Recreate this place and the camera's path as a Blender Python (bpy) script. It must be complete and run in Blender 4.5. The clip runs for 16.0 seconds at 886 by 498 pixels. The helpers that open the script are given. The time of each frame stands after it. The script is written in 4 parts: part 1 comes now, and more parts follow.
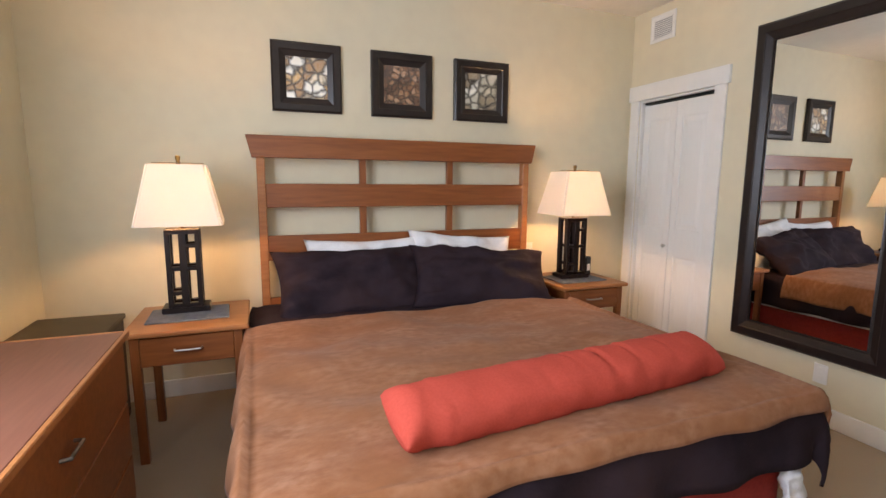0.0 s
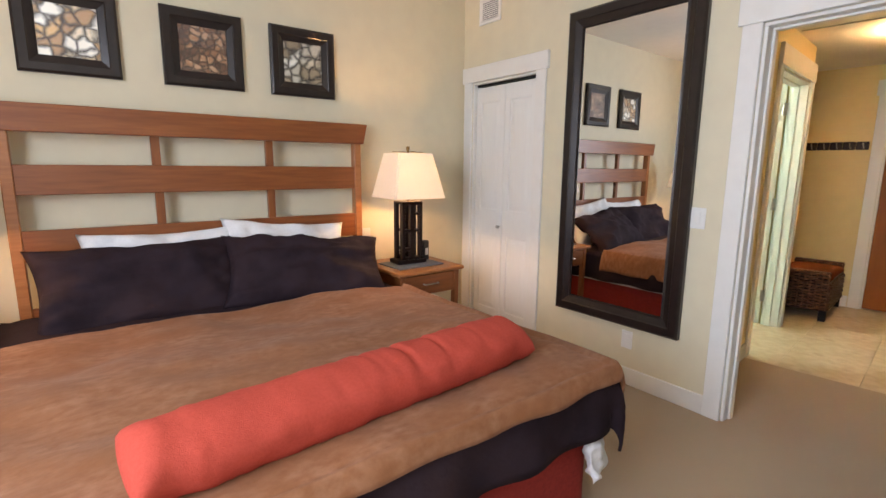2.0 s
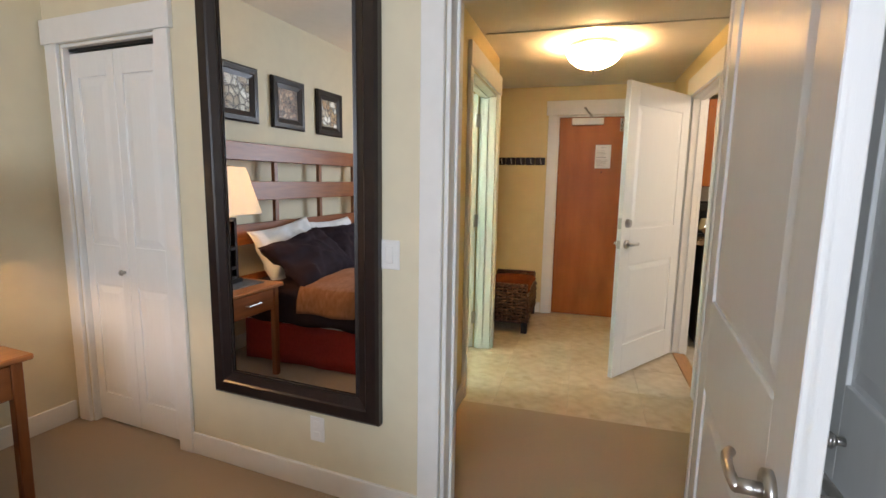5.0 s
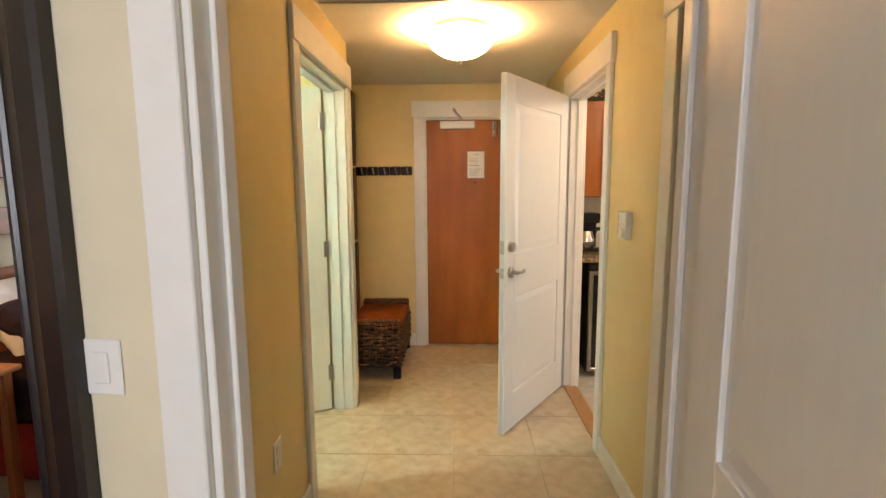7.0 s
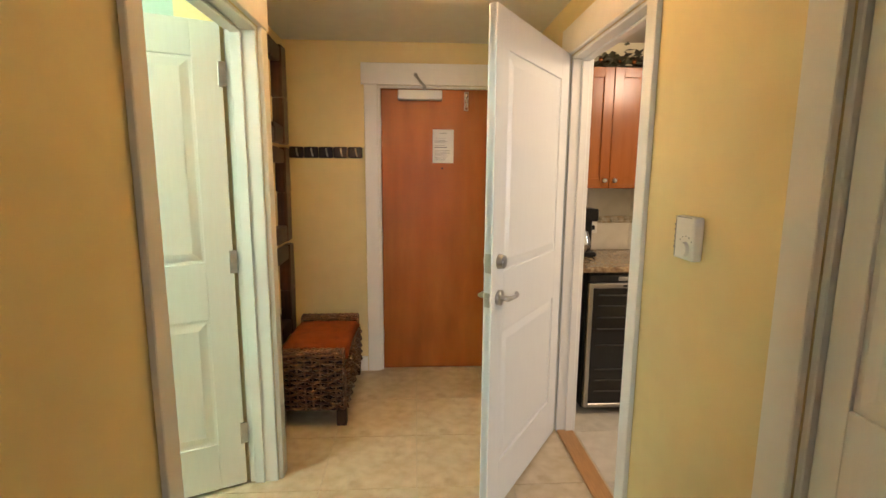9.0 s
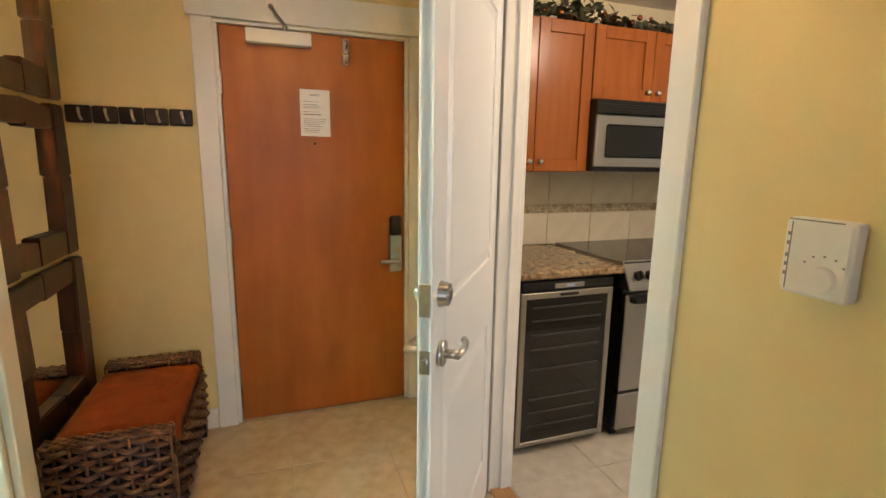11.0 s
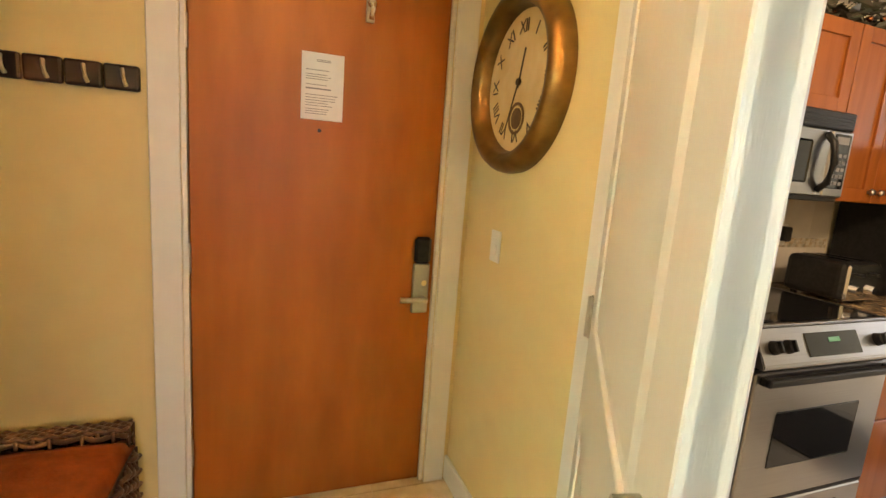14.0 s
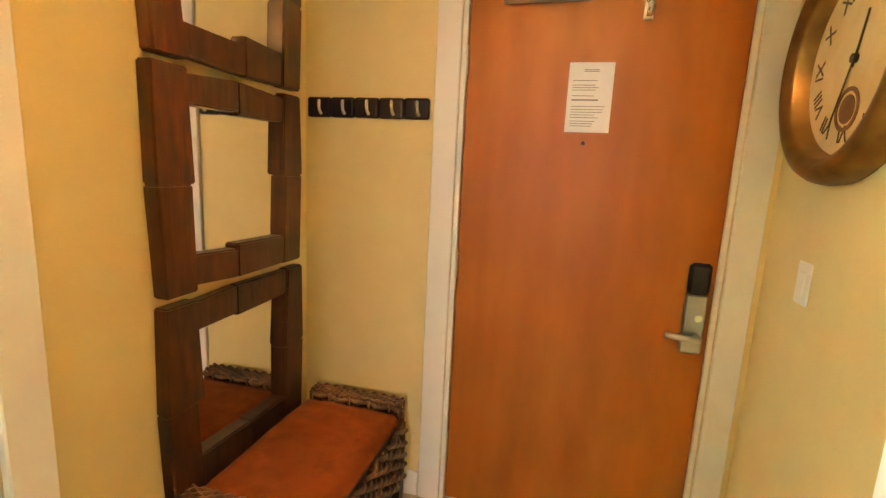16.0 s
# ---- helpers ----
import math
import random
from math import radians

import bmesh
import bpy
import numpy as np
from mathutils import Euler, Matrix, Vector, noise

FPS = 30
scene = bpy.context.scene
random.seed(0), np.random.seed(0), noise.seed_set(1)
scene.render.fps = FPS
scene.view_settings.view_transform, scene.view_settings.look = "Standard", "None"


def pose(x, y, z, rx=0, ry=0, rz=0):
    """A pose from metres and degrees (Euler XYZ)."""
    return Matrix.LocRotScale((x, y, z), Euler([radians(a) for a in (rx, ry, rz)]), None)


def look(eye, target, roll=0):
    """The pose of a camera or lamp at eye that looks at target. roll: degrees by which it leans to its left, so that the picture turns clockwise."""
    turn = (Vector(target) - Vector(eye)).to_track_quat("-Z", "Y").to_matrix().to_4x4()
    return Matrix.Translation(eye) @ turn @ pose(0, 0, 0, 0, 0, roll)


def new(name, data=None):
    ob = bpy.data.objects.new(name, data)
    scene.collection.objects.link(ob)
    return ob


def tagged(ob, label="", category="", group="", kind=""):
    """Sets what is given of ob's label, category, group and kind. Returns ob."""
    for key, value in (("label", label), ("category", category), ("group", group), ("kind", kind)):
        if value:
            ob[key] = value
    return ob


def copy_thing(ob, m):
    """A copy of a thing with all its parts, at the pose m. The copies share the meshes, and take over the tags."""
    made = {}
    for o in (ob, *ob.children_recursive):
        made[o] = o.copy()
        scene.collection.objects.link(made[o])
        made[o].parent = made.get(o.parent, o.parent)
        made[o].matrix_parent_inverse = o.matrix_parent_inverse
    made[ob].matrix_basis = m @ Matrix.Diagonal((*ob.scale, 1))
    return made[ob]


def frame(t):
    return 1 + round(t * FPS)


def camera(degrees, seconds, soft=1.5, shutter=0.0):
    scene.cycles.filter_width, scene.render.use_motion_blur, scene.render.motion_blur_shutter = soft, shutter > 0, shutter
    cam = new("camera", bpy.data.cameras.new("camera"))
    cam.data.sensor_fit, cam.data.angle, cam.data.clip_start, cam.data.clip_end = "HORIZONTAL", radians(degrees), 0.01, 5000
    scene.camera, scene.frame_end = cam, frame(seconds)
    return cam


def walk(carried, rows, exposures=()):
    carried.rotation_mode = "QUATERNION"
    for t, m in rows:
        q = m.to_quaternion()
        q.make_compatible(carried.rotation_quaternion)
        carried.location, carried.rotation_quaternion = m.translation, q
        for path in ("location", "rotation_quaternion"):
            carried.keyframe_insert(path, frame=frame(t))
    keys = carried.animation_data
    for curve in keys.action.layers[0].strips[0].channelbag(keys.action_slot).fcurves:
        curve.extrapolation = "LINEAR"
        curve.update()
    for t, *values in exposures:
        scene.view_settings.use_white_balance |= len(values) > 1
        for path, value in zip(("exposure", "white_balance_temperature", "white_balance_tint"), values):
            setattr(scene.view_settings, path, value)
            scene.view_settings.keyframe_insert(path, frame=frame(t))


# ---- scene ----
cam = camera(85.6, 16.0)
METRES, EYE, TILT, LEAN, TURN = 4.8, 1.37, 0.0, 0.0, -23.2
PATH = [
    (0, (1.008, 2.237, 1.365), (1.914, 3.998, 1.087), 0.4),
    (0.5, (1.049, 2.239, 1.358), (2.076, 3.931, 1.07), 0.5),
    (1, (1.117, 2.241, 1.354), (2.252, 3.861, 1.054), 0.5),
    (1.5, (1.209, 2.249, 1.355), (2.453, 3.782, 1.034), 0.4),
    (2, (1.32, 2.269, 1.355), (2.667, 3.708, 1.015), 0.5),
    (2.5, (1.453, 2.308, 1.359), (2.91, 3.632, 1.005), 0.9),
    (3, (1.618, 2.353, 1.366), (3.193, 3.53, 0.998), 1.7),
    (3.5, (1.816, 2.355, 1.356), (3.484, 3.396, 0.992), 2.1),
    (4, (1.983, 2.394, 1.336), (3.743, 3.284, 0.999), 1.9),
    (4.5, (2.176, 2.471, 1.348), (4.018, 3.188, 1.04), 1.6),
    (5, (2.400, 2.513, 1.378), (4.302, 3.062, 1.094), 0.9),
    (5.2, (2.508, 2.534, 1.361), (4.430, 3.018, 1.099), 0.4),
    (7.3, (3.333, 2.513, 1.445), (5.316, 2.525, 1.186), 0.4),
    (7.5, (3.427, 2.517, 1.441), (5.41, 2.505, 1.181), 0.9),
    (8, (3.644, 2.518, 1.447), (5.624, 2.467, 1.166), 1.0),
    (8.2, (3.726, 2.536, 1.447), (5.703, 2.467, 1.157), 0.8),
    (10.3, (4.569, 2.542, 1.427), (6.503, 2.171, 1.078), 0.6),
    (10.5, (4.646, 2.576, 1.423), (6.558, 2.11, 1.067), 0.8),
    (11, (4.875, 2.565, 1.411), (6.728, 1.906, 1.045), 0.9),
    (11.5, (5.042, 2.571, 1.404), (6.827, 1.747, 1.038), 1.0),
    (12, (5.211, 2.53, 1.382), (6.968, 1.641, 1.034), 0.9),
    (12.5, (5.336, 2.501, 1.389), (7.088, 1.603, 1.035), 2.0),
    (13, (5.462, 2.495, 1.392), (7.226, 1.619, 1.044), 3.2),
    (13.5, (5.576, 2.522, 1.381), (7.364, 1.688, 1.052), 4.2),
    (14, (5.641, 2.525, 1.389), (7.487, 1.832, 1.05), 4.4),
    (14.5, (5.699, 2.475, 1.388), (7.621, 2.04, 1.045), 3.8),
    (15, (5.716, 2.422, 1.381), (7.684, 2.29, 1.049), 3.6),
    (15.5, (5.722, 2.379, 1.39), (7.683, 2.566, 1.046), 3.1),
    (16, (5.71, 2.359, 1.389), (7.612, 2.87, 1.04), 2.8),
]
walk(cam, [(t, look(eye, target, roll)) for t, eye, target, roll in PATH],
     [(0, 0.05, 7000, 24), (3.5, 0.2, 6900, 22), (5, 0.0, 6800, 20), (7.5, 0.15, 7700, 24), (10.5, 0.08, 6800, 20), (13, 0.28, 7600, 22), (16, 0.7, 8500, 24)])

# ---- light ----
world = bpy.data.worlds.new("world")
scene.world = world
world.use_nodes = True
wn = world.node_tree.nodes
sky = wn.new("ShaderNodeTexSky")
sky.sky_type = 'NISHITA'
sky.sun_disc = False
sky.sun_elevation = radians(48)
sky.sun_rotation = radians(215)
wn["Background"].inputs["Strength"].default_value = 0.1
world.node_tree.links.new(sky.outputs[0], wn["Background"].inputs["Color"])


def lamp(name, kind, m, watts, colour, size=0.05, size_y=None):
    d = bpy.data.lights.new(name, kind)
    d.energy, d.color = watts, colour
    if kind == 'AREA':
        d.size = size
        if size_y:
            d.shape, d.size_y = 'RECTANGLE', size_y
    elif kind == 'SUN':
        d.angle = size
    else:
        d.shadow_soft_size = size
    ob = new(name, d)
    ob.matrix_world = m
    return ob


# the bedroom stands six degrees askew to the hall
BED = pose(4.06, 3.0, 0, 0, 0, -6)
lamp("sun", 'SUN', pose(0, 0, 10, 42, 0, 35), 2.0, (1, .95, .88), radians(.5))
DAY = (0.68, 0.84, 1.0)
WARM = (1.0, 0.60, 0.26)
lamp("bedroom_window_light", 'AREA', BED @ pose(-2.85, -3.12, 1.45, 90, 0, 0), 9, DAY, 1.9, 1.9)
# unseen daylight fill, added to brighten the east wall and closet doors
lamp("west_fill_light", 'AREA', BED @ pose(-4.09, -.55, 1.65, 90, 0, -90), 100, DAY, 1.8, 1.35)
lamp("kitchen_window_light", 'AREA', pose(6.2, -3.3, 1.4, 90, 0, 0), 35, DAY, 1.8, 1.6)
lamp("bedside_bulb_one", 'POINT', BED @ pose(-3.33, 1.78, 1.25), 18, WARM, .035)
lamp("bedside_bulb_two", 'POINT', BED @ pose(-.79, 1.86, 1.25), 21, WARM, .035)
lamp("hall_bulb", 'POINT', pose(6.0, 2.49, 2.235), 280, (1.0, .62, .27), .05)
lamp("bathroom_bulb", 'POINT', pose(4.98, 4.6, 2.1), 72, (.78, 1.0, .92), .1)
lamp("kitchen_bulb", 'POINT', pose(5.75, .75, 2.2), 33, (1.0, .86, .66), .1)

# ---- materials ----


def material(name, colour, rough=.5, metal=0.0, grain=None, grain_size=60, big=None, big_size=3, bump=0.0, bump_size=200,
             stretch=(1, 1, 1), spec=None, sheen=0.0, coat=0.0, random_amount=0.0):
    m = bpy.data.materials.new(name)
    m.use_nodes = True
    nt = m.node_tree
    n, lk = nt.nodes, nt.links
    b = n["Principled BSDF"]
    b.inputs["Roughness"].default_value = rough
    b.inputs["Metallic"].default_value = metal
    if spec is not None:
        b.inputs["Specular IOR Level"].default_value = spec
    if sheen:
        b.inputs["Sheen Weight"].default_value = sheen
    if coat:
        b.inputs["Coat Weight"].default_value = coat
        b.inputs["Coat Roughness"].default_value = .15
    tc = n.new("ShaderNodeTexCoord")
    mp = n.new("ShaderNodeMapping")
    mp.inputs["Scale"].default_value = stretch
    lk.new(tc.outputs["Object"], mp.inputs["Vector"])
    col = None
    for other, size, detail, lo, hi in ((big, big_size, 3, .35, .68), (grain, grain_size, 6, .35, .7)):
        if other is None:
            continue
        tx = n.new("ShaderNodeTexNoise")
        tx.inputs["Scale"].default_value = size
        tx.inputs["Detail"].default_value = detail
        lk.new(mp.outputs[0], tx.inputs["Vector"])
        rp = n.new("ShaderNodeMapRange")
        rp.inputs["From Min"].default_value, rp.inputs["From Max"].default_value = lo, hi
        lk.new(tx.outputs["Fac"], rp.inputs["Value"])
        mx = n.new("ShaderNodeMix")
        mx.data_type = 'RGBA'
        lk.new(rp.outputs[0], mx.inputs["Factor"])
        if col is None:
            mx.inputs["A"].default_value = (*colour, 1)
        else:
            lk.new(col, mx.inputs["A"])
        mx.inputs["B"].default_value = (*other, 1)
        col = mx.outputs["Result"]
    if random_amount:
        oi = n.new("ShaderNodeObjectInfo")
        hs = n.new("ShaderNodeHueSaturation")
        mr = n.new("ShaderNodeMapRange")
        mr.inputs["To Min"].default_value, mr.inputs["To Max"].default_value = 1 - random_amount, 1 + random_amount
        lk.new(oi.outputs["Random"], mr.inputs["Value"])
        lk.new(mr.outputs[0], hs.inputs["Value"])
        if col is None:
            hs.inputs["Color"].default_value = (*colour, 1)
        else:
            lk.new(col, hs.inputs["Color"])
        col = hs.outputs[0]
    if col is None:
        b.inputs["Base Color"].default_value = (*colour, 1)
    else:
        lk.new(col, b.inputs["Base Color"])
    if bump:
        tx = n.new("ShaderNodeTexNoise")
        tx.inputs["Scale"].default_value = bump_size
        tx.inputs["Detail"].default_value = 4
        lk.new(mp.outputs[0], tx.inputs["Vector"])
        bp = n.new("ShaderNodeBump")
        bp.inputs["Strength"].default_value = bump
        bp.inputs["Distance"].default_value = .004
        lk.new(tx.outputs["Fac"], bp.inputs["Height"])
        lk.new(bp.outputs[0], b.inputs["Normal"])
    return m


def shade_material(name, colour):
    m = bpy.data.materials.new(name)
    m.use_nodes = True
    n, lk = m.node_tree.nodes, m.node_tree.links
    n.remove(n["Principled BSDF"])
    d, t, mx = n.new("ShaderNodeBsdfDiffuse"), n.new("ShaderNodeBsdfTranslucent"), n.new("ShaderNodeMixShader")
    wv = n.new("ShaderNodeTexNoise")
    wv.inputs["Scale"].default_value = 260
    cr = n.new("ShaderNodeMix")
    cr.data_type = 'RGBA'
    cr.inputs["A"].default_value = (*colour, 1)
    cr.inputs["B"].default_value = (*[c * .9 for c in colour], 1)
    lk.new(wv.outputs["Fac"], cr.inputs["Factor"])
    for s in (d, t):
        lk.new(cr.outputs["Result"], s.inputs["Color"])
    mx.inputs[0].default_value = .55
    lk.new(d.outputs[0], mx.inputs[1])
    lk.new(t.outputs[0], mx.inputs[2])
    lk.new(mx.outputs[0], n["Material Output"].inputs["Surface"])
    return m


def glass_material(name, colour=(1, 1, 1), rough=0.0):
    m = bpy.data.materials.new(name)
    m.use_nodes = True
    b = m.node_tree.nodes["Principled BSDF"]
    b.inputs["Base Color"].default_value = (*colour, 1)
    b.inputs["Roughness"].default_value = rough
    b.inputs["Transmission Weight"].default_value = 1
    return m


def cells_material(name, colours, size, gap=(.02, .012, .008)):
    """A photograph of stones or shells: rounded cells in several colours with dark gaps."""
    m = bpy.data.materials.new(name)
    m.use_nodes = True
    n, lk = m.node_tree.nodes, m.node_tree.links
    b = n["Principled BSDF"]
    b.inputs["Roughness"].default_value = .45
    tc = n.new("ShaderNodeTexCoord")
    nz = n.new("ShaderNodeTexNoise")
    nz.inputs["Scale"].default_value = 14
    ad = n.new("ShaderNodeMix")
    ad.data_type = 'VECTOR'
    ad.inputs["Factor"].default_value = .05
    lk.new(tc.outputs["Object"], nz.inputs["Vector"])
    lk.new(tc.outputs["Object"], ad.inputs["A"])
    lk.new(nz.outputs["Color"], ad.inputs["B"])
    v1, v2 = n.new("ShaderNodeTexVoronoi"), n.new("ShaderNodeTexVoronoi")
    v2.feature = 'DISTANCE_TO_EDGE'
    for v in (v1, v2):
        v.inputs["Scale"].default_value = size
        lk.new(ad.outputs["Result"], v.inputs["Vector"])
    sp = n.new("ShaderNodeSeparateColor")
    lk.new(v1.outputs["Color"], sp.inputs[0])
    rp = n.new("ShaderNodeValToRGB")
    rp.color_ramp.interpolation = 'CONSTANT'
    for i, c in enumerate(colours):
        e = rp.color_ramp.elements[i] if i < 2 else rp.color_ramp.elements.new(i / len(colours))
        e.position, e.color = i / len(colours), (*c, 1)
    lk.new(sp.outputs[0], rp.inputs[0])
    mr = n.new("ShaderNodeMapRange")
    mr.inputs["From Max"].default_value = .22
    lk.new(v2.outputs["Distance"], mr.inputs["Value"])
    mx = n.new("ShaderNodeMix")
    mx.data_type = 'RGBA'
    mx.inputs["A"].default_value = (*gap, 1)
    lk.new(mr.outputs[0], mx.inputs["Factor"])
    lk.new(rp.outputs[0], mx.inputs["B"])
    lk.new(mx.outputs["Result"], b.inputs["Base Color"])
    return m


WALL = material("cream_paint", (.72, .65, .47), .6, grain=(.69, .62, .45), grain_size=9, bump=.12, bump_size=260)
WALL_HALL = material("yellow_paint", (.77, .63, .32), .55, grain=(.74, .60, .30), grain_size=9, bump=.12, bump_size=260)
GREEN_WALL = material("pale_green_paint", (.45, .60, .50), .6, grain=(.42, .57, .47), grain_size=8)
CEIL = material("ceiling_paint", (.80, .77, .70), .7, grain=(.77, .74, .67), grain_size=12, bump=.2, bump_size=180)
TRIM = material("white_trim_paint", (.80, .79, .75), .32, grain=(.77, .76, .72), grain_size=14, bump=.04, bump_size=90)
DOORW = material("white_door_paint", (.80, .80, .77), .28, grain=(.78, .78, .75), grain_size=20, bump=.1, bump_size=160, stretch=(4, 4, .4))
CARPET = material("beige_carpet", (.40, .29, .175), .95, grain=(.33, .235, .14), grain_size=500, big=(.43, .32, .20), big_size=2.5, bump=.9, bump_size=420, sheen=.3)
TILE = material("travertine_tile", (.56, .45, .30), .35, grain=(.64, .54, .40), grain_size=14, big=(.46, .35, .22), big_size=5, bump=.05, bump_size=60, random_amount=.03)
KTILE = material("pale_stone_tile", (.56, .52, .46), .35, grain=(.64, .60, .54), grain_size=16, big=(.48, .45, .40), big_size=4, random_amount=.05)
GROUT = material("grout", (.58, .50, .38), .9, grain=(.52, .44, .33), grain_size=80)
PALEGROUT = material("pale_grout", (.60, .56, .48), .8, grain=(.56, .52, .44), grain_size=80)
CHERRY = material("cherry_wood", (.26, .078, .020), .36, grain=(.20, .055, .013), grain_size=6, big=(.30, .095, .026), big_size=2, stretch=(.7, 8, 8), bump=.05, bump_size=30)
CHERRYV = material("cherry_wood_upright", (.25, .076, .020), .36, grain=(.19, .054, .013), grain_size=6, big=(.29, .092, .026), big_size=2, stretch=(8, 8, .7), bump=.05, bump_size=30)
HONEY = material("honey_wood", (.40, .155, .05), .35, grain=(.32, .115, .034), grain_size=9, stretch=(.7, 8, 8))
REDWOOD = material("dresser_top_wood", (.22, .085, .052), .34, grain=(.18, .065, .04), grain_size=8, stretch=(8, .7, 8))
DOORWOOD = material("stained_birch", (.285, .090, .013), .42, spec=.25, grain=(.235, .070, .010), grain_size=3, big=(.35, .115, .019), big_size=2.2, stretch=(2.2, 2.2, .6), bump=.02, bump_size=30)
CABWOOD = material("cabinet_maple", (.33, .098, .021), .24, grain=(.26, .073, .015), grain_size=4, big=(.35, .11, .027), big_size=2, spec=.35, stretch=(5, 5, .6))
DARKWOOD = material("dark_brown_timber", (.042, .013, .006), .35, spec=.3, grain=(.025, .008, .004), grain_size=8, big=(.085, .028, .012), big_size=3, stretch=(6, 6, 1), bump=.15, bump_size=40)
ESPRESSO = material("espresso_wood", (.014, .007, .005), .4, spec=.25, grain=(.010, .005, .004), grain_size=12, stretch=(8, 8, 1), bump=.08, bump_size=60)
BLACKFRAME = material("black_brown_frame", (.014, .009, .008), .3, grain=(.022, .014, .012), grain_size=20, bump=.1, bump_size=80)
SUEDE = material("tan_suede", (.26, .103, .042), .85, grain=(.24, .094, .038), grain_size=22, big=(.345, .16, .085), big_size=5, bump=.4, bump_size=45, spec=.1, sheen=.08, stretch=(1, 1.8, 1))
DARKCLOTH = material("dark_plum_suede", (.020, .013, .017), .8, grain=(.032, .021, .027), grain_size=10, big=(.036, .020, .021), big_size=3, bump=.5, bump_size=40, spec=.08)
REDCLOTH = material("coral_red_cotton", (.50, .075, .048), .85, grain=(.45, .062, .039), grain_size=120, bump=.4, bump_size=300, spec=.15)
REDSKIRT = material("deep_red_skirt", (.33, .025, .015), .9, grain=(.26, .018, .01), grain_size=60, bump=.3, bump_size=120)
WHITECLOTH = material("white_linen", (.78, .78, .78), .85, grain=(.72, .72, .73), grain_size=90, bump=.3, bump_size=160)
RUST = material("rust_suede_cushion", (.14, .036, .012), .85, grain=(.11, .028, .009), grain_size=14, big=(.20, .052, .016), big_size=6, bump=.4, bump_size=60, spec=.1)
WOVEN = material("woven_rattan", (.085, .03, .014), .4, grain=(.035, .012, .006), grain_size=30, big=(.19, .09, .04), big_size=22, bump=.4, bump_size=120)
SLATE = material("slate_mat", (.11, .12, .14), .8, grain=(.16, .17, .19), grain_size=26, bump=.6, bump_size=90)
SHADE = shade_material("cream_lampshade", (.93, .92, .89))
DOME = shade_material("frosted_dome_glass", (.95, .92, .85))
NICKEL = material("satin_nickel", (.55, .53, .50), .3, 1.0, grain=(.50, .48, .45), grain_size=60)
DULLMETAL = material("dull_pewter", (.20, .18, .16), .4, 1.0, grain=(.15, .13, .11), grain_size=60)
CHROME = material("chrome", (.8, .8, .8), .08, 1.0)
BRONZE = material("aged_bronze", (.22, .125, .04), .42, .8, grain=(.15, .08, .026), grain_size=14, big=(.27, .155, .05), big_size=4, bump=.1)
STEEL = material("brushed_steel", (.40, .39, .38), .28, 1.0, grain=(.35, .34, .33), grain_size=10, stretch=(1, .3, 60), bump=.02)
BLACKP = material("black_plastic", (.010, .010, .010), .34, spec=.22, grain=(.018, .018, .018), grain_size=60)
BLACKG = material("black_glass", (.006, .006, .007), .05)
MIRROR = material("mirror_glass", (.88, .89, .88), .004, 1.0)
GRANITE = material("brown_granite", (.20, .13, .07), .15, grain=(.42, .32, .20), grain_size=42, big=(.10, .06, .035), big_size=30)
BSPLASH = material("cream_backsplash_tile", (.66, .62, .54), .35, grain=(.60, .56, .48), grain_size=12, random_amount=.03)
MOSAIC = material("mosaic_strip", (.42, .29, .16), .25, grain=(.60, .55, .45), grain_size=34, big=(.16, .17, .13), big_size=42)
PAPERM = material("white_paper", (.78, .78, .76), .6, grain=(.75, .75, .73), grain_size=30)
INK = material("grey_print", (.22, .22, .23), .7)
WHITEPL = material("white_plastic", (.80, .79, .75), .35, grain=(.78, .77, .73), grain_size=40)
DIAL = material("aged_dial_paper", (.66, .50, .26), .6, grain=(.58, .40, .18), grain_size=7, big=(.74, .60, .36), big_size=9)
NUMERAL = material("numeral_brown", (.05, .025, .012), .6)
LEAF = material("garland_leaf", (.055, .07, .035), .6, grain=(.09, .06, .04), grain_size=14)
BERRY = material("copper_bauble", (.45, .17, .07), .25, .9, grain=(.35, .12, .05), grain_size=30)
THRESH = material("oak_threshold", (.45, .24, .10), .4, grain=(.36, .18, .07), grain_size=12, stretch=(1, 8, 8))
MATBLACK = material("black_mat", (.01, .01, .011), .9, grain=(.02, .02, .02), grain_size=200, bump=.5)
SHELLS = cells_material("shell_photo", ((.75, .60, .40), (.62, .36, .14), (.80, .74, .62), (.42, .23, .10), (.70, .52, .30)), 17)
CONES = cells_material("cone_photo", ((.24, .10, .045), (.12, .05, .025), (.36, .18, .09), (.17, .08, .04), (.45, .26, .15)), 26)
PEBBLES = cells_material("pebble_photo", ((.62, .52, .36), (.75, .70, .58), (.30, .22, .13), (.50, .44, .33), (.70, .62, .48)), 15)
GLASS = glass_material("clear_glass")

# ---- building helpers ----


def finish(name, bm, mat, parent=None, m=None, smooth=False):
    me = bpy.data.meshes.new(name)
    bmesh.ops.recalc_face_normals(bm, faces=bm.faces)
    bm.to_mesh(me)
    bm.free()
    if smooth:
        for p in me.polygons:
            p.use_smooth = True
    me.materials.append(mat)
    ob = new(name, me)
    if parent:
        ob.parent = parent
    if m:
        ob.matrix_local = m
    return ob


